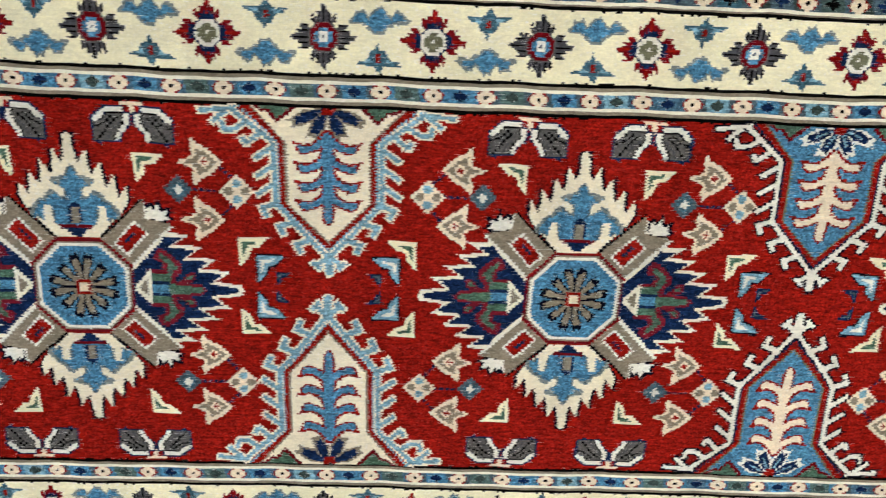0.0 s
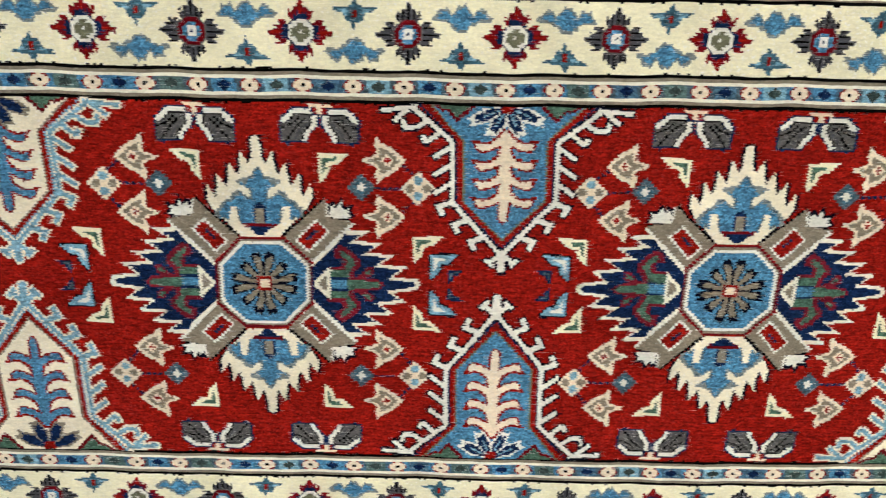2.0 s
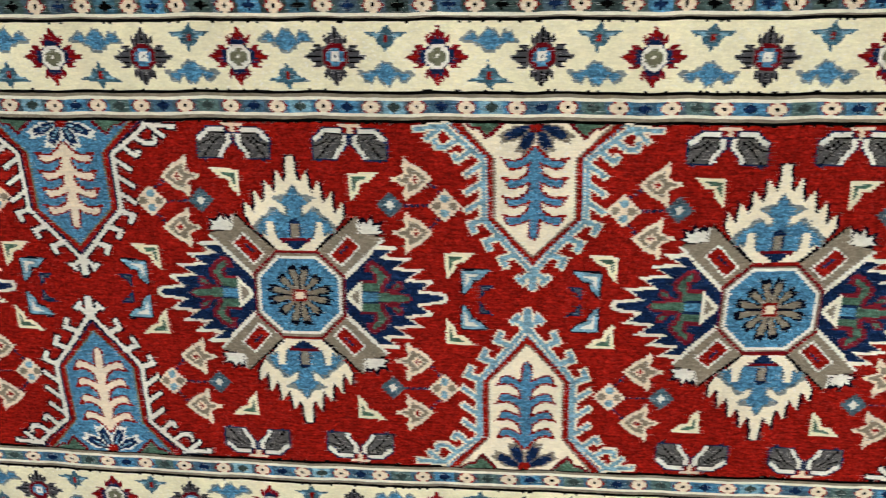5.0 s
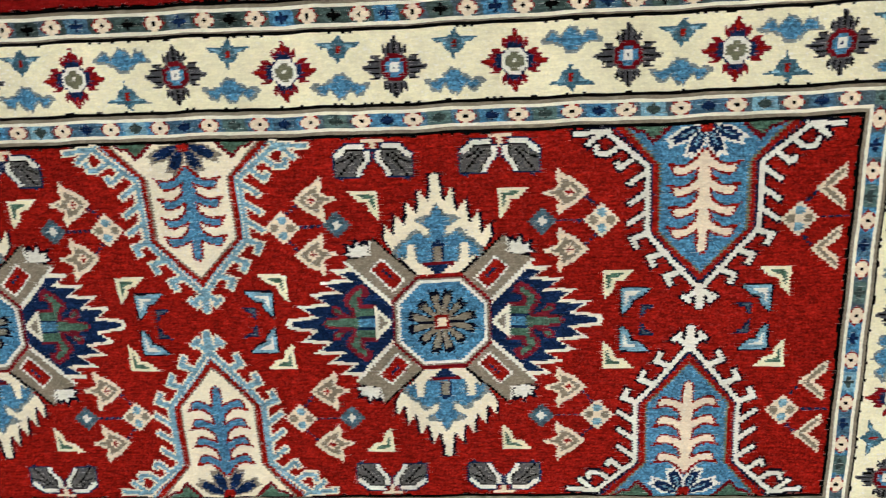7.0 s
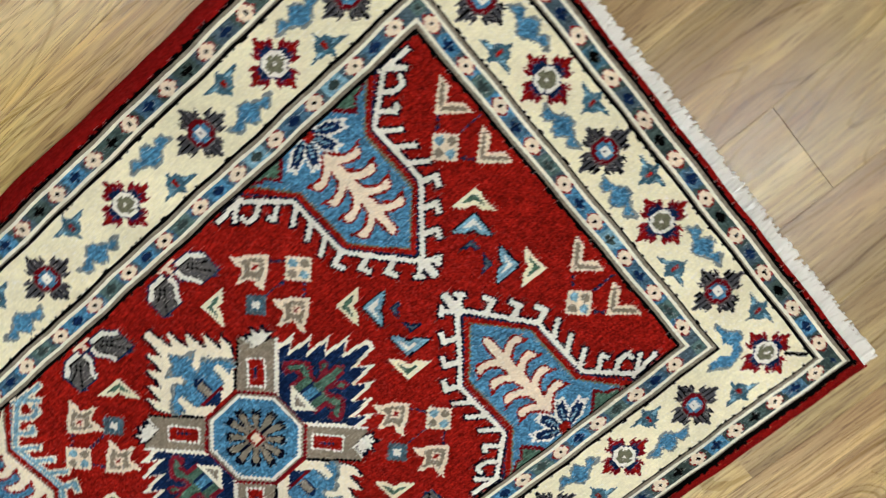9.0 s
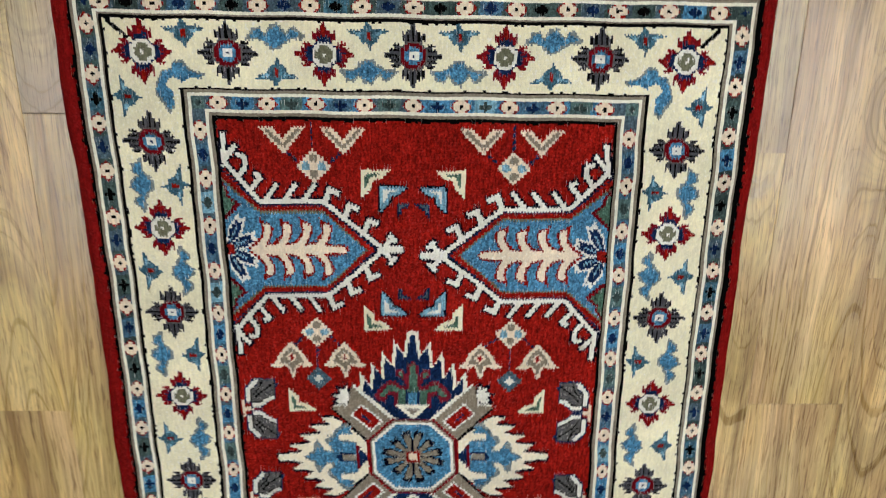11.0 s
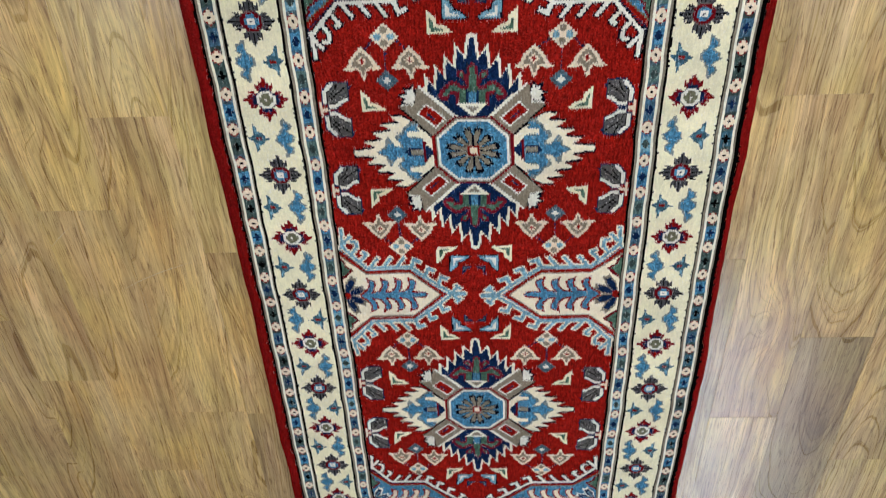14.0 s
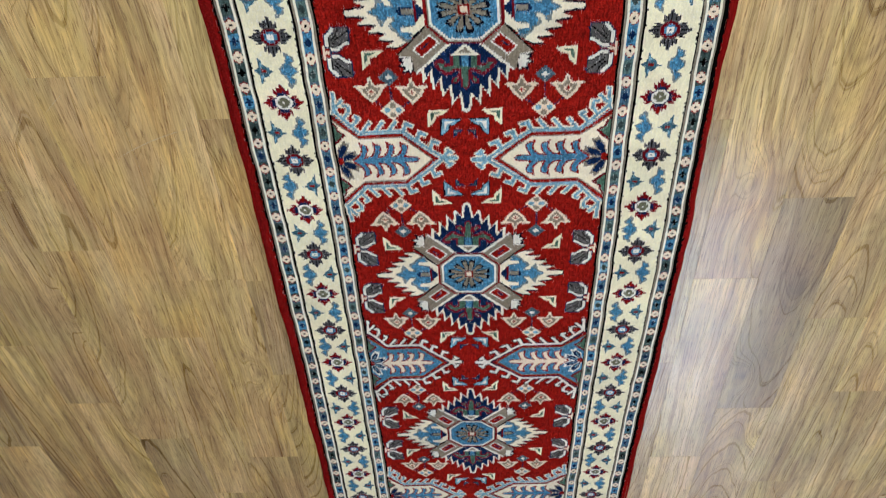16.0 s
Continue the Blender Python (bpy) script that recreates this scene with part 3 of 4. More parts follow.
    for mx in (1, -1):
        for my in (1, -1):
            o = piece("diagonal_arm", body, "taupe arm with a red lozenge and a forked end")
            p = base.sub(mx, my)
            p.poly([(80, 88), (81, 104), (88, 108), (92, 103), (98, 112), (102, 101), (113, 103), (110, 94), (116, 88), (98, 84)], "ink", o)
            arm = [(27.5, 61), (57, 88), (79, 110), (81, 87.5), (112, 82), (96, 66), (60, 29.5)]
            p.poly([(a - 1.9, b + 1.9) for a, b in arm], "black", o)
            p.poly([(a + 2.6, b - 2.6) for a, b in arm], "white", o)
            p.poly([(a + 2, b + 2) for a, b in arm[2:5]] + [(90, 86)], "ink", o)
            p.poly(arm, "tan", o)
            p.poly([(67.5, 84.5), (84, 69), (57, 40), (41, 56)], "white", o)
            p.poly([(68, 81), (81, 69), (57, 44), (44, 56)], "red", o)
            p.line([(56, 58), (67, 69)], 3.5, "navy", o)
            p.poly([(83.5, 87.5), (84, 99), (89, 103), (91, 98), (97, 107), (99, 97), (108, 99), (106, 92), (111, 88), (98, 85.5)], "white", o)
    o = piece("octagon", body, "blue octagon ringed in white and red")
    oct8 = [(27, 60), (60, 27), (60, -27), (27, -60), (-27, -60), (-60, -27), (-60, 27), (-27, 60)]
    for k, c in ((1.0, "maroon"), (0.955, "tan"), (0.915, "white"), (0.85, "blue")):
        base.poly([(a * k, b * k) for a, b in oct8], c, o)
    o = piece("rosette", body, "taupe rosette of narrow petals with a pink and red heart")
    for ang in (13, 45, 77, 103, 135, 167, 193, 225, 257, 283, 315, 347):
        a = radians(ang)
        f = 0.9 if ang % 45 == 0 else 1.0
        u, n = (math.cos(a), math.sin(a)), (-math.sin(a), math.cos(a))
        for c, w, r1 in (("ink", 6.6, 43.5), ("tan", 4.2, 37.5)):
            pts = [(8, -w * 0.45), (22, -w * 0.75), (r1 * f - 6, -w), (r1 * f, -w * 0.6), (r1 * f - 3, 0), (r1 * f, w * 0.6), (r1 * f - 6, w), (22, w * 0.75), (8, w * 0.45)]
            base.poly([(u[0] * i + n[0] * j, u[1] * i + n[1] * j) for i, j in pts], c, o)
    base.poly(ring(14, 8, 0.39), "tan", o)
    for a in ((0, 1), (1, 0), (0, -1), (-1, 0)):
        base.line([(a[0] * 9, a[1] * 9), (a[0] * 28, a[1] * 28)], 2.4, "ink", o)
    base.poly([(-9, -9), (9, -9), (9, 9), (-9, 9)], "red", o)
    base.poly([(-5.4, -5.4), (5.4, -5.4), (5.4, 5.4), (-5.4, 5.4)], "pink", o)


def dashes(p, ends):
    """A thin broken line that ties two small motifs together."""
    (ax, ay), (bx, by) = ends
    n = max(2, round(math.hypot(bx - ax, by - ay) / 7.6))
    at = lambda f: (ax + (bx - ax) * f, ay + (by - ay) * f)
    for k in range(n):
        p.line([at((k + 0.1) / n), at((k + 0.78) / n)], 3.4, "navy", field)


def fish(p, x, y):
    o = piece("fish_star", -1, "cream and taupe pointed star with a red heart")
    q = Pen(p.x + x * p.sx, p.y + y * p.sy, p.sx, p.sy)
    q.poly(across([(25, 0), (9, 15), (-3, 21), (-10, 29), (-12, 17), (-9, 9), (-16, 4.5), (-26, 2)]), "pink", o)
    q.poly(across([(18.5, 0), (6, 11), (-6, 16.5), (-5.5, 8.5), (-10, 3.6), (-19, 1.1)]), "tan", o)
    q.poly([(11, 0), (3, 8), (-5, 0), (3, -8)], "pink", o)
    q.line([(7, 0), (-1.5, 0)], 2.6, "red", o)
    q.line([(3, 4.4), (3, -4.4)], 2.6, "red", o)


def lozenge(p, x, y):
    o = piece("flower_lozenge", -1, "cream lozenge with blue and taupe petals")
    q = Pen(p.x + x * p.sx, p.y + y * p.sy, p.sx, p.sy)
    q.poly([(21, 0), (0, 21), (-21, 0), (0, -21)], "pink", o)
    for a, c in (((0, 9.5), "sky"), ((0, -9.5), "sky"), ((10, 0), "tan"), ((-10, 0), "tan")):
        q.poly([(a[0] + u, a[1] + v) for u, v in ring(5.6, 8, 0.39)], c, o)


def bud(p, x, y):
    o = piece("small_lozenge", -1, "small teal lozenge with a white heart")
    q = Pen(p.x + x * p.sx, p.y + y * p.sy, p.sx, p.sy)
    q.poly([(17, 0), (0, 17), (-17, 0), (0, -17)], "slate", o)
    q.poly([(10.5, 0), (0, 10.5), (-10.5, 0), (0, -10.5)], "teal", o)
    q.poly([(6, 0), (0, 6.5), (-6, 0), (0, -6.5)], "white", o)


def chevron(p, x, y, mx, my, inner="green", outer="cream", k=1.0, edge=None):
    """An angle with its corner at (x, y) and its arms towards mx and my."""
    o = piece("chevron", -1, "small angled leaf in %s and %s" % (outer, inner))
    q = Pen(p.x + x * p.sx, p.y + y * p.sy, p.sx * mx * k, p.sy * my * k)
    q.poly([(0, 0), (37, -1), (24, 12), (14, 14), (12, 24), (1, 36)], outer, o, edge, 2.3)
    q.poly([(4.5, 4.5), (24, 4), (17, 9), (10, 10), (8, 18), (4.5, 25)], inner, o)


def leaves_on_stem(x, my):
    q = Pen(x, YC, 1, my)
    e = FH
    o = piece("stem", -1, "short pink stem at the field's edge")
    q.poly([(-13, e - 1.5), (13, e - 1.5), (13, e - 5.5), (3, e - 6.5), (3, e - 17), (-3, e - 17), (-3, e - 6.5), (-13, e - 5.5)], "pink", o)
    for m in (1, -1):
        o = piece("leaf", -1, "grey leaf half wrapped in white")
        r = Pen(x, YC, m * 0.95, my)
        r.poly([(0.5, e - 14), (8, e - 14), (9, e - 5), (34, e - 6), (50, e - 19), (49, e - 48), (44, e - 47), (40, e - 51), (35, e - 47), (16, e - 47), (13, e - 39), (0.5, e - 27)], "navy", o)
        r.poly([(10, e - 14), (30, e - 14), (37, e - 22), (47, e - 25), (47, e - 46), (24, e - 46), (21, e - 38), (10, e - 25)], "ash", o)
        r.poly([(11, e - 7.5), (33, e - 8.5), (47.5, e - 20), (46, e - 25), (38, e - 21), (31, e - 13), (11, e - 12.5)], "white", o)
        r.poly([(3.5, e - 15), (10, e - 15), (10, e - 25), (19.5, e - 37), (22, e - 46), (16.5, e - 46), (14, e - 39), (3.5, e - 26.5)], "white", o)
        r.line([(37, e - 22), (30, e - 13.5), (12, e - 13.5), (10.5, e - 25), (21, e - 38), (23, e - 46)], 1.9, "black", o)
        r.line([(46, e - 30), (32, e - 25), (24, e - 17)], 2.3, "black", o)
        r.line([(42, e - 45), (34, e - 36), (27, e - 27), (17, e - 19)], 2.5, "black", o)
        r.line([(31, e - 44), (24, e - 33), (14, e - 24)], 1.9, "grey", o)


# places of the small motifs in the four corners round a medallion: bud, outer and inner fish star, lozenge, chevron, leaves
CORNERS = {(1, 1): ((122, 125), (151, 158), (151, 89), (190, 124), (72, 165), 76), (-1, 1): ((119, 126), (143, 158), (147, 90), (184, 125), (67, 167), 69),
           (1, -1): ((118, 128), (147, 165), (148, 89), (187, 128), (69, 176), 69), (-1, -1): ((121, 130), (148, 167), (148, 92), (187, 130), (70, 178), 76)}


def medallion_sprigs(cx, cy):
    """The small motifs that lie in the four corners round a medallion."""
    for (mx, my), (b, f, g, z, c, st) in CORNERS.items():
        p = Pen(cx, cy, mx, my)
        dashes(p, [(b[0] + 10, b[1]), (z[0] - 16, z[1])])
        dashes(p, [(f[0] + 20, f[1] - 5), (z[0] - 5, z[1] + 16)])
        dashes(p, [(g[0] + 20, g[1] + 5), (z[0] - 5, z[1] - 16)])
        chevron(p, c[0], c[1], 1, -1)
        bud(p, *b)
        fish(p, *f)
        fish(p, *g)
        lozenge(p, *z)
        leaves_on_stem(cx + mx * st, my)


# ---- cartouches at the field's edge ----
def cartouche(cx, side, blue, reach=1.0, kx=1.0):
    body = piece("cartouche", -1, "blue cartouche with a cream tree and white hooks" if blue else "cream cartouche with a blue tree and light blue hooks")
    e = FH

    class Edge(Pen):
        def to(self, pts):
            return [(cx + a * kx * self.sx, YC + side * (e - (e - b) * reach)) for a, b in pts]

    p = Edge(cx, 0)
    ground, line, lined = ("blue", "white", "ink") if blue else ("shell", "sky", "shell")
    o = piece("hooked_outline", body, "white hooked outline" if blue else "light blue hooked outline edged in cream")
    hooks = [[(-104, 233), (-146, 229)], [(-114, 230), (-124, 222), (-131, 215)], [(-92, 216), (-106, 206), (-118, 206), (-120, 217)], [(-76, 203), (-93, 188), (-97, 197)],
             [(-61, 186), (-84, 169)], [(-61, 162), (-84, 145)], [(-61, 138), (-84, 121)]]
    FEET = [[(-57, 112), (-77, 104)], [(-79, 107), (-72, 92)]]
    HAND = both([(0, 46), (5.5, 42), (4.6, 15), (2.8, 12), (0, 12)])
    FINGERS = [[(2, 38), (15, 26)], [(10, 21), (20, 31)]]
    spine = [(-112, 234), (-62, 191), (-62, 111), (0, 37)]
    for m in (1, -1):
        r = Edge(cx, 0, m)
        for h in hooks + [spine]:
            r.line(h, 5.6, line, o, lined, 2.3)
        for k in range(3):
            for f in FEET:
                r.line([(a + 19.5 * k, b - 24 * k) for a, b in f], 6.5, line, o, lined, 2.2)
        r.poly(HAND, line, o, lined, 2.2)
        for f in FINGERS:
            r.line(f, 5.8, line, o, lined, 2.2)
    for m in (1, -1):
        r = Edge(cx, 0, m)
        for h in hooks + [spine]:
            r.line(h, 5.6, line, o)
        for k in range(3):
            for f in FEET:
                r.line([(a + 19.5 * k, b - 24 * k) for a, b in f], 6.5, line, o)
        r.poly(HAND, line, o)
        for f in FINGERS:
            r.line(f, 5.8, line, o)
    hexa = lambda w, t, f: both([(w + f, e + 1), (w, 192), (w, 112), (0, t)])
    p.poly(hexa(58.5, 45, 46), "navy" if blue else "sky", o)
    p.poly(hexa(56.5, 48, 45), "red", o)
    o = piece("ground", body)
    p.poly(hexa(50, 58, 41), "olive" if blue else "tan", o)
    p.poly(hexa(47.5, 61, 40), ground, o)
    o = piece("corner_leaves", body, "green leaves edged in red")
    for m in (1, -1):
        r = Edge(cx, 0, m)
        r.poly([(88, e + 1), (74, e - 8), (70, e - 6), (58, e - 21), (44, e - 8), (36, e + 1)], "maroon", o)
        r.poly([(82, e + 1), (74, e - 4), (68, e - 3), (58, e - 15), (47, e - 4), (42, e + 1)], "green", o)
    o = piece("half_flower", body, "navy half flower with a red heart")
    for tip, w in (((40, e - 19), 6), ((17, e - 36), 6.5)):
        for m in (1, -1):
            r = Edge(cx, 0, m)
            d = math.hypot(tip[0], e - tip[1])
            ux, uy = tip[0] / d, (tip[1] - e) / d
            pet = lambda k, w: [(ux * 4 - uy * 2, e + uy * 4 + ux * 2), (ux * d * 0.55 - uy * w, e + uy * d * 0.55 + ux * w), (ux * d * k - uy * w * 0.6, e + uy * d * k + ux * w * 0.6), (ux * d * k * 0.9, e + uy * d * k * 0.9), (ux * d * k + uy * w * 0.6, e + uy * d * k - ux * w * 0.6), (ux * d * 0.55 + uy * w, e + uy * d * 0.55 - ux * w), (ux * 4 + uy * 2, e + uy * 4 - ux * 2)]
            r.poly(pet(1.1, w + 3.4), "white" if blue else "tan", o)
            r.poly(pet(0.94, w + 0.6), "navy", o)
            if blue:
                r.line([(ux * 10, e + uy * 10), (ux * d * 0.7, e + uy * d * 0.7)], 2.2, "sky", o)
    p.poly([(-8, e + 1), (8, e + 1), (6, e - 9), (-6, e - 9)], "red", o)
    o = piece("tree", body, "stylised tree with four pairs of branches")
    c = "pink" if blue else "blue"
    right = [(0, 207), (4, 203)]
    for k, y in enumerate((184, 159, 134, 109)):
        right += [(8, y + 13), (17, y + 6), (25, y + 4), (33, y + 5.5), (34, y + 1), (31, y - 4), (25, y - 4.5), (15, y - 1.5), (5.2, y + 4)]
    right += [(5, 98), (4, 87), (0, 84)]
    for dx, dy in ((2.6, 0), (-2.6, 0), (0, 2.6), (0, -2.6), (2.4, 2.4)):
        for m in (1, -1):
            Edge(cx, 0, m).poly([(a + dx, b + dy) for a, b in right] + [(0, 84), (0, 206)], "red", o)
    for m in (1, -1):
        for y in (184, 159, 134, 109):
            Edge(cx, 0, m).poly([(29, y + 8), (42, y + 10), (36, y + 3), (33, y - 2), (29, y)], "red", o)
    p.poly(both(right), c, o)


def tip_chevrons(cx, cy, sides=(1, -1)):
    """The angled leaves on both sides of the points where two cartouches meet."""
    for mx in sides:
        for my in (1, -1):
            p = Pen(cx, cy, mx, my)
            chevron(p, 107, 63, -1, -1)
            chevron(p, 86, 40, -1, -1, "white", "sky", 0.92, "ink")
            chevron(p, 64, 20, -1, -1, "slate", "navy", 0.5)


MEDALLIONS = [(0.5, 2), (-589.5, 5), (-1169.5, 7.5), (-1767, 8)]
for mx, my in MEDALLIONS:
    medallion_sprigs(mx, my)
# pairs of cartouches: middle of both, their points to the north and to the south
PAIRS = [((304, 61), (296, -58), True), ((-290, 66), (-295, -57), False), ((-877, 71), (-880, -55), True), ((-1470, 74), (-1472, -49), False), ((-2060, 69), (-2060, -53), True)]
for (nx, ny), (sx, sy), blue in PAIRS:
    tip_chevrons((nx + sx) / 2, (ny + sy) / 2)
    cartouche(nx, 1, blue, (FH + YC - ny) / (FH - 61.0))
    cartouche(sx, -1, blue, (FH - YC + sy) / (FH - 61.0))
for mx, my in MEDALLIONS:
    medallion(mx, my)
for fx, s in ((FX1, 1), (FX0, -1)):
    for my in (1, -1):
        p = Pen(fx, 0, s, my)
        dashes(p, [(-34, 121), (0, 121)])
        dashes(p, [(-38, 152), (-50, 140)])
        dashes(p, [(-38, 88), (-50, 102)])
        lozenge(p, -55, 121)
        for cy in (155, 84):
            o = piece("angle", -1, "taupe angle edged in cream")
            q = Pen(fx - s * 36, my * cy, s, my)
            q.poly([(-4, 0), (29, 28), (29, 12), (14, 0), (29, -13), (29, -29)], "pink", o)
            q.line([(26, 20), (5, 0), (26, -20)], 4.6, "tan", o)

# ---- from knots to meshes ----
rng = np.random.default_rng(7)
# a knot now and then takes its neighbour's yarn, so that no edge runs quite clean
striped = (owner_of == outer_guard) | (owner_of == inner_guard)
calm = striped.copy()
for axis in (0, 1):
    for step in (-1, 1):
        calm |= np.roll(striped, step, axis)
for axis, much in ((0, 0.008), (1, 0.03)):
    change = (rng.random((NY, NX)) < much) & ~calm
    change[:2], change[-2:], change[:, :2], change[:, -2:] = False, False, False, False
    step = rng.choice((-1, 1))
    near_c, near_o = np.roll(colour_of, step, axis), np.roll(owner_of, step, axis)
    colour_of[change], owner_of[change] = near_c[change], near_o[change]
# the black lines of the stripes are knotted unevenly into the ground beside them
# the second wine pass blackens the edge further, as painted shade of its groove
for ground, much in (("cream", 0.16), ("red", 0.25), ("wine", 0.35), ("wine", 0.2)):
    line = striped & (colour_of == NAMES.index("black"))
    open_ground = colour_of == NAMES.index(ground)
    for axis, step in ((0, 1), (0, -1), (1, 1), (1, -1)):
        size = (NY, NX // 2 + 1) if axis == 0 else (NY // 2 + 1, NX)
        chance = np.repeat(rng.random(size), 2, 1 - axis)[:NY, :NX] < much
        grown = np.roll(line, step, axis) & open_ground & chance
        colour_of[grown], owner_of[grown] = NAMES.index("black"), outer_guard if ground == "wine" else inner_guard
        striped |= grown
jx, jy, jz = (rng.uniform(-1, 1, (NY + 1, NX + 1)) for _ in range(3))


def wander(x):
    """How far the rug's lines stray sideways along its length, in millimetres."""
    return 0.4 * np.sin(x / 61.0) + 0.5 * np.sin(x / 23.0) + 0.35 * np.sin(x / 11.3)


def stray_north(x):
    return np.interp(x, [-1900, -1500, -1200, -850, 0, 350, 550], [7, 4, 2, 0, -1, 1, 3])


def stray_south(x):
    return np.interp(x, [-1900, -1500, -1150, -850, -600, -300, 0, 500], [5, 3, 0, -3, -5, -3, 0, 1])


def edge_wander(x, side):
    return 1.2 * np.sin(x / 83.0 + 2 * side) + 0.8 * np.sin(x / 37.0 + side) + 1.5 * np.sin(x / 301.0 - side)


def surface(x, y):
    """Gentle waves of the rug on the floor; its long edges are rolled and drop to the floor."""
    d = np.clip(HALF - np.abs(y - YC), 0, 26) / 26.0
    rolled = np.sqrt(np.clip(1 - (1 - np.minimum(d * 1.25, 1)) ** 2, 0, 1))
    groove = np.exp(-(((HALF - np.abs(y - YC)) - 18.0) / 3.5) ** 2)
    return 0.0035 + (PILE - 0.0035) * rolled - 0.0036 * groove + 0.0011 * np.sin(x / 210.0 + y / 160.0) * d + 0.0008 * np.sin(x / 97.0 - y / 131.0) * d


gi, gj = np.meshgrid(np.arange(NY + 1), np.arange(NX + 1), indexing="ij")
VX = GX0 + gj * KNOT + jx * 0.36
VY = GY0 + gi * KNOT + jy * 0.36
VZ = surface(VX, VY) + jz * 0.00022
reach = (np.abs(VY - YC) / HALF) ** 24
side = np.clip((VY - YC) / FH, -1.5, 1.5)
skew = 0.008 * (VY - YC) * np.clip((VX - 300) / 150, 0, 1)
VX, VY = VX + skew + 0.5 * np.sin(VY / 17.0), VY + wander(VX) + np.where(side > 0, side * stray_north(VX), -side * stray_south(VX)) + reach * edge_wander(VX, np.sign(VY - YC))

key = owner_of * 64 + colour_of
start = np.ones((NY, NX), dtype=bool)
start[:, 1:] = (key[:, 1:] != key[:, :-1]) | (np.arange(1, NX) % 5 == 0)[None, :]
sr, sc = np.nonzero(start)
ends = np.append(np.where(sr[1:] == sr[:-1], sc[1:], NX), NX)
run_owner, run_colour = owner_of[sr, sc], colour_of[sr, sc]

rug = new("runner_rug")
tagged(rug, "hand-knotted red wool runner with blue medallions and cream border", "rug")
made = []
order = np.argsort(run_owner, kind="stable")
bounds = np.searchsorted(run_owner[order], np.arange(len(pieces) + 1))
for k, (name, parent, label) in enumerate(pieces):
    idx = order[bounds[k]:bounds[k + 1]]
    if len(idx) == 0:
        made.append(None)
        continue
    r, a, b = sr[idx], sc[idx], ends[idx]
    w = NX + 1
    quads = np.stack([r * w + a, r * w + b, (r + 1) * w + b, (r + 1) * w + a], axis=1)
    used, inv = np.unique(quads, return_inverse=True)
    inv = inv.reshape(quads.shape)
    ur, uc = used // w, used % w
    co = np.stack([VX[ur, uc] / 1000, VY[ur, uc] / 1000, VZ[ur, uc]], axis=1)
    me = bpy.data.meshes.new(name)
    me.vertices.add(len(used))
    me.vertices.foreach_set("co", co.ravel())
    me.loops.add(quads.size)
    me.loops.foreach_set("vertex_index", inv.ravel().astype(np.int32))
    me.polygons.add(len(quads))
    me.polygons.foreach_set("loop_start", np.arange(0, quads.size, 4, dtype=np.int32))
    slots, slot = np.unique(run_colour[idx], return_inverse=True)
    for s in slots:
        me.materials.append(WOOL[NAMES[s]])
    me.polygons.foreach_set("material_index", slot.astype(np.int32))
    me.update(calc_edges=True)
    ob = new(name, me)
    ob.parent = made[parent] if parent >= 0 and made[parent] is not None else rug
    if label:
        ob["label"] = label
    made.append(ob)


# foundation under the pile, rolled selvedges and fringes
boxed("foundation", (GX0 / 1000 + 0.002, GX1 / 1000 - 0.002, (YC - HALF) / 1000 + 0.012, (YC + HALF) / 1000 - 0.012, 0.0015, 0.0045), COTTON, rug, "woven cotton foundation under the pile")


def roll(y, out):
    """The overcast cord that closes one long side and sits on the floor."""
    bm = bmesh.new()
    rows = []
    n = 700
    for i in range(n + 1):
        x = (GX0 + (GX1 - GX0) * i / n)
        cyy = (y + wander(x) + edge_wander(x, out)) / 1000
        row = []
        for a in range(9):
            t = math.pi * (-0.35 + 1.1 * a / 8)
            row.append(bm.verts.new((x / 1000, cyy + out * 0.0038 * math.cos(t), 0.0036 + 0.0034 * math.sin(t) + 0.0004 * noise.noise((x / 7.0, a * 0.4, y)))))
        rows.append(row)
    for p, q in zip(rows, rows[1:]):
        for a in range(8):
            bm.faces.new((p[a], q[a], q[a + 1], p[a + 1]) if out > 0 else (p[a + 1], q[a + 1], q[a], p[a]))
    for f in bm.faces:
        f.smooth = True
    return part("rolled_edge", bm, WOOL["wine"], rug, "dark red overcast edge cord")


roll(YC + HALF - 1.5, 1)
roll(YC - HALF + 1.5, -1)


def fringe(x, s):
    """Knotted cotton warp ends lying on the floor."""
    rs = random.Random(5 + s)
    bm = bmesh.new()
    y = YC - HALF + 4
    while y < YC + HALF - 3:
        for strand in range(2):
            length = rs.uniform(14, 22)
            dy, w = rs.uniform(-7, 4), rs.uniform(1.5, 2.5)
            h = rs.uniform(0.0045, 0.0075) - strand * 0.002
            prev = None
            for k in range(5):
                f = k / 4
                cx = x + s * (length * f - 3)
                cyy = y + dy * f * f + rs.uniform(-0.5, 0.5)
                cz = h * (1 - f * 0.75) + 0.001
                ww = w * (1 - 0.2 * f * f)
                ring_ = [bm.verts.new((cx / 1000, (cyy + ww * math.cos(t)) / 1000, max(0.0006, cz + ww / 1000 * math.sin(t)))) for t in (0, 1.257, 2.513, 3.77, 5.027)]
                if prev:
                    for a in range(5):
                        bm.faces.new((prev[a], prev[(a + 1) % 5], ring_[(a + 1) % 5], ring_[a]))
                prev = ring_
        y += rs.uniform(1.6, 2.7)
    bmesh.ops.recalc_face_normals(bm, faces=bm.faces)
    return part("fringe", bm, COTTON, rug, "short white cotton fringe", "stuff")


fringe(GX1, 1)
fringe(GX0, -1)

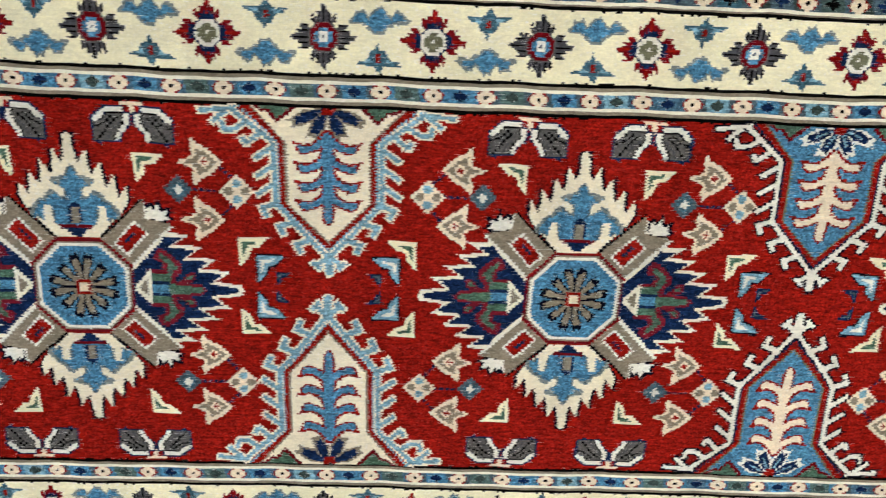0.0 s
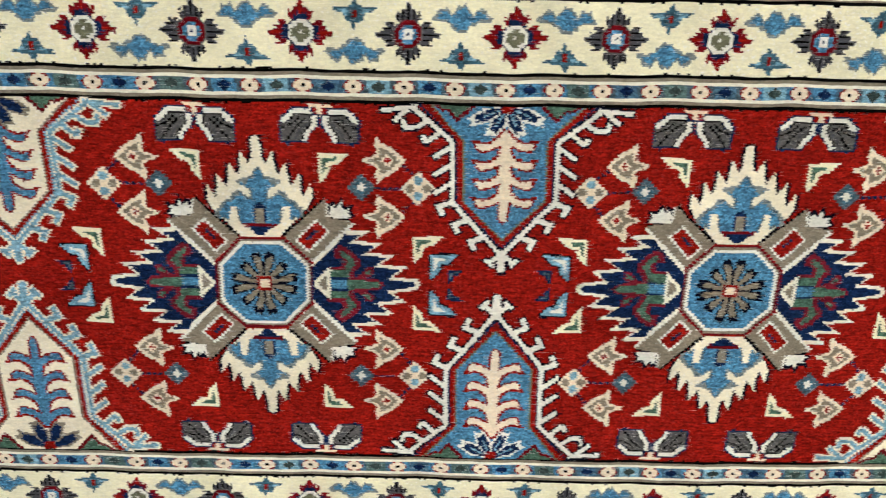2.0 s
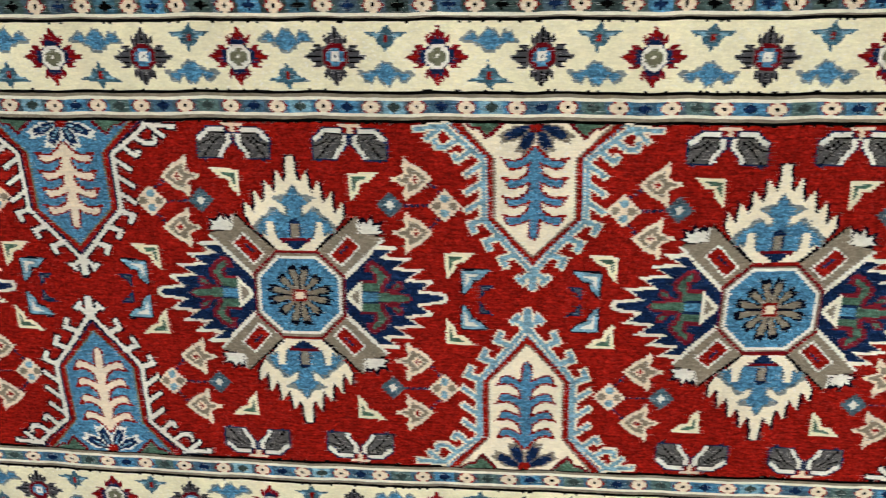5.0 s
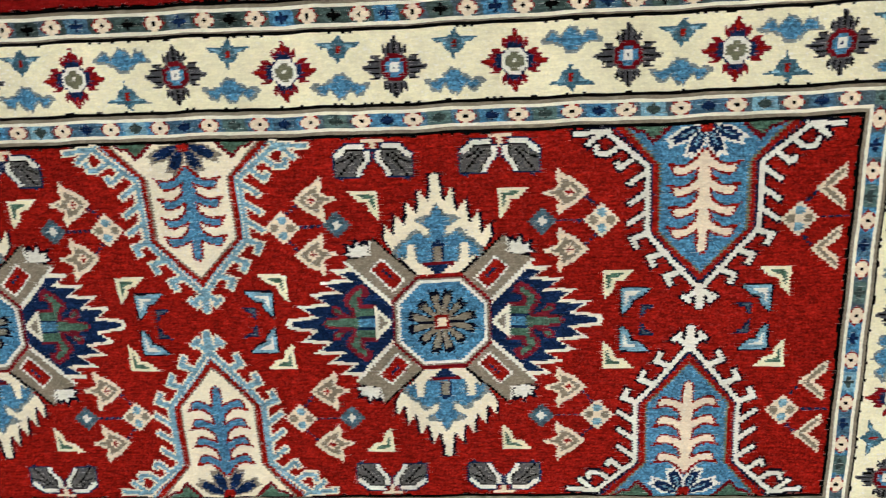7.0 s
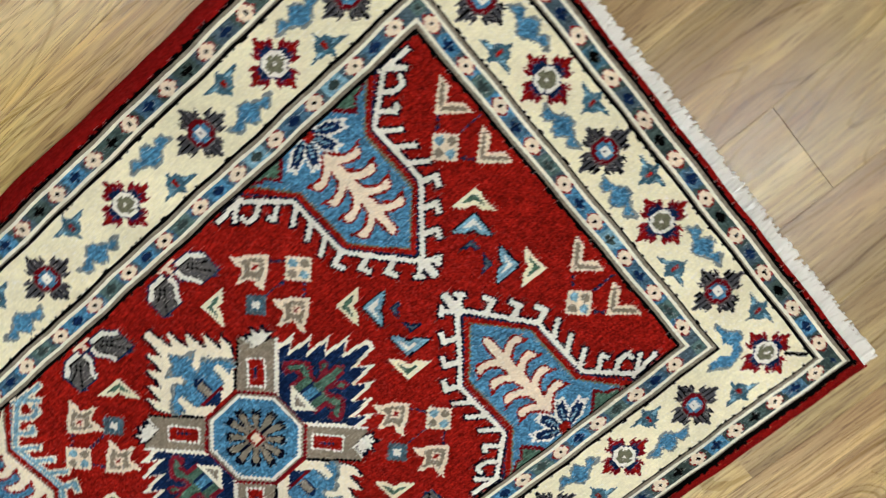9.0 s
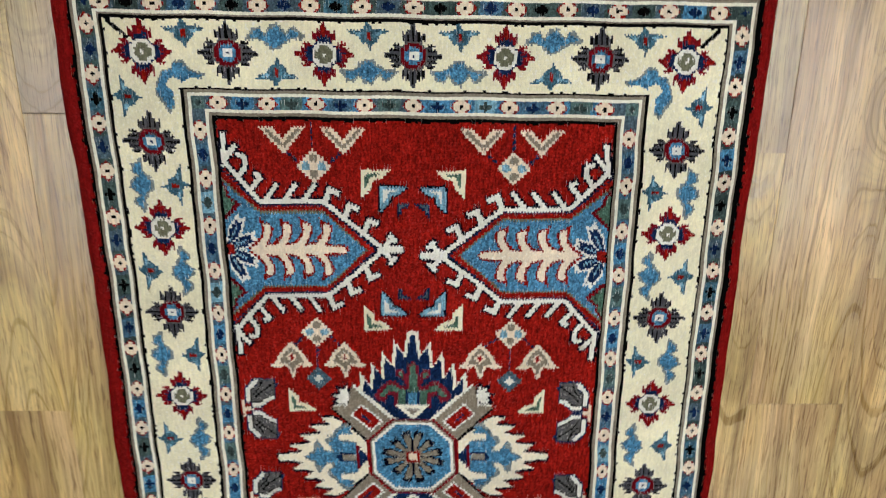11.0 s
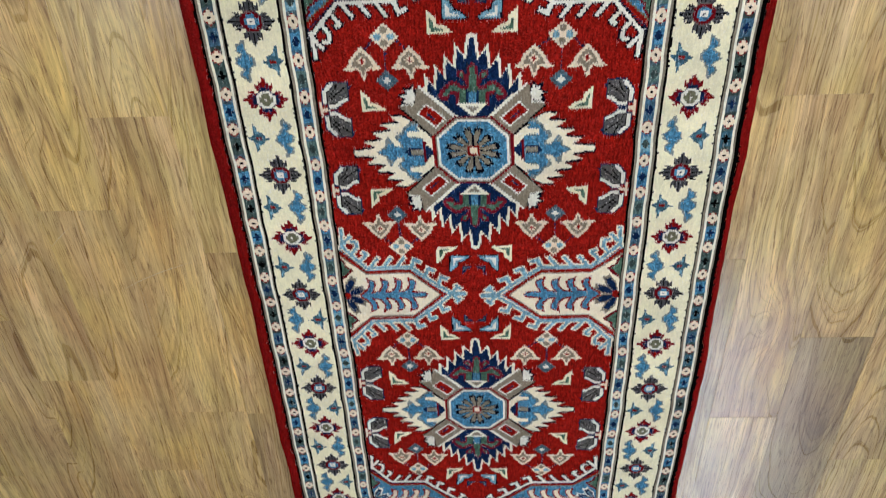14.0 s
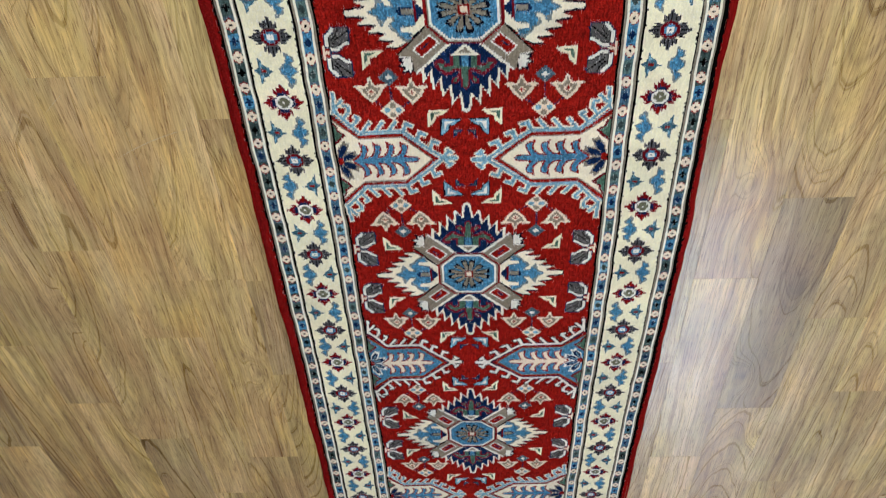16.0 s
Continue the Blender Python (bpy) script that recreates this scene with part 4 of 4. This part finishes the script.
# ---- floor of laminate strips ----
floor = tagged(new("floor"), "oak-look laminate floor in staggered strips", kind="structure")
boxed("underlay", (X0 - 0.8, X1 + 0.8, Y0 - 0.2, Y1 + 0.2, -0.03, -0.0015), JOINT, floor)
STRIP_W, STRIP_L, FIRST = 0.1318, 0.68, -0.4562
strip_mesh = {}


def row_edge(r):
    """Where a row of strips begins; the rows that run in under the rug are a little uneven."""
    return FIRST + r * STRIP_W - (0.0084 * min(r, 6 - r) if 0 < r < 6 else 0.0)


def strip(length, width):
    k = (round(length, 2), round(width, 4))
    if k not in strip_mesh:
        bm = bmesh.new()
        g = 0.00012
        box(bm, g, k[0] - g, g, k[1] - g, -0.0014, 0.0, 0.0)
        es = [e for e in bm.edges if all(v.co.z > -0.0002 for v in e.verts)]
        bmesh.ops.bevel(bm, geom=es, offset=0.0004, segments=1, affect="EDGES")
        me = bpy.data.meshes.new("strip")
        bm.to_mesh(me)
        bm.free()
        me.materials.append(OAK)
        strip_mesh[k] = me
    return strip_mesh[k]


# where the cross joints of each row fall (metres along the rug); other rows are staggered by chance
JOINTS = {-4: [-1.037], -3: [-0.767], -2: [-0.418], -1: [-0.634, 0.076], 0: [-0.232, 0.427], 2: [0.035, 0.715], 3: [0.25, 0.93], 6: [-0.93, -0.61, -0.2, 0.471], 7: [-0.604, 0.065], 8: [-0.107], 9: [-0.51], 10: [-1.03]}
# strips whose tone stands out: row, nearest strip middle, tone
TONES = {(-2, -0.74): (0.66, 0.64, 0.68), (-1, -0.96): (1.08, 1.08, 1.1), (8, 0.25): (1.22, 1.14, 0.94), (6, -0.77): (0.78, 0.75, 0.75), (-3, -1.08): (0.95, 0.94, 0.93),
         (-2, -0.05): (1.05, 1.0, 0.92), (-4, -1.38): (0.92, 0.92, 0.94), (0, 0.13): (1.12, 1.08, 0.98),
         # the two lightest in rows 6 and 7 also hold some painted floor glare
         (7, 0.44): (1.2, 1.15, 1.0), (6, 0.14): (1.16, 1.13, 0.98), (6, 0.83): (0.84, 0.82, 0.9), (7, -0.25): (1.12, 1.06, 0.96), (7, -0.94): (1.1, 1.03, 0.96), (8, -0.44): (1.04, 0.97, 0.88), (6, -0.55): (1.06, 1.01, 0.93),
         (0, 0.82): (0.86, 0.84, 0.76), (1, 0.9): (0.78, 0.75, 0.66), (2, 0.4): (0.96, 0.94, 0.84), (2, 0.95): (0.8, 0.78, 0.66), (3, 0.6): (0.85, 0.82, 0.74), (-1, 0.9): (0.82, 0.79, 0.7)}
rs = random.Random(11)
row = math.ceil((Y0 - FIRST) / STRIP_W) - 1
while FIRST + row * STRIP_W < Y1:
    cuts = list(JOINTS.get(row, [rs.uniform(-0.6, 0.0)]))
    while cuts[0] > X0:
        cuts.insert(0, cuts[0] - STRIP_L)
    while cuts[-1] < X1:
        cuts.append(cuts[-1] + STRIP_L)
    for a, b in zip(cuts, cuts[1:]):
        left, right = max(a, X0), min(b, X1)
        if right - left < 0.02:
            continue
        ob = new("plank", strip(right - left, row_edge(row + 1) - row_edge(row)))
        ob.parent = floor
        ob.location = (left, row_edge(row), 0)
        v = rs.choice((0.82, 0.9, 0.96, 1.0, 1.06, 1.12)) * rs.uniform(0.97, 1.03)
        tone = (v * 1.02, v * rs.uniform(0.96, 0.99), v * rs.uniform(0.86, 1.0))
        for (r, m), t in TONES.items():
            if r == row and a < m < b:
                tone = t
        ob.color = (*tone, 1)
    row += 1


# ---- scuffs on the varnish ----
SCUFF = plain("scuffed_varnish", (0.50, 0.42, 0.29), 0.4)


def scratch(a, b, bend, width=0.0011):
    """A fine pale line worn into the varnish, thinning out towards both ends."""
    bm = bmesh.new()
    d = Vector((b[0] - a[0], b[1] - a[1], 0))
    n = Vector((-d.y, d.x, 0)).normalized()
    prev = None
    for k in range(17):
        f = k / 16
        mid = Vector((a[0], a[1], 0.00012)) + d * f + n * bend * 4 * f * (1 - f)
        w = width * (0.15 + 0.85 * math.sin(math.pi * f)) * (0.8 + 0.4 * (k % 2))
        pair = [bm.verts.new(mid + n * w / 2), bm.verts.new(mid - n * w / 2)]
        if prev:
            bm.faces.new((prev[0], prev[1], pair[1], pair[0]))
        prev = pair
    part("scratch", bm, SCUFF, floor, "fine pale scratch in the varnish")


scratch((-0.282, 0.635), (-0.218, 0.487), 0.006)
scratch((-0.180, 0.728), (-0.140, 0.684), 0.001, 0.0008)
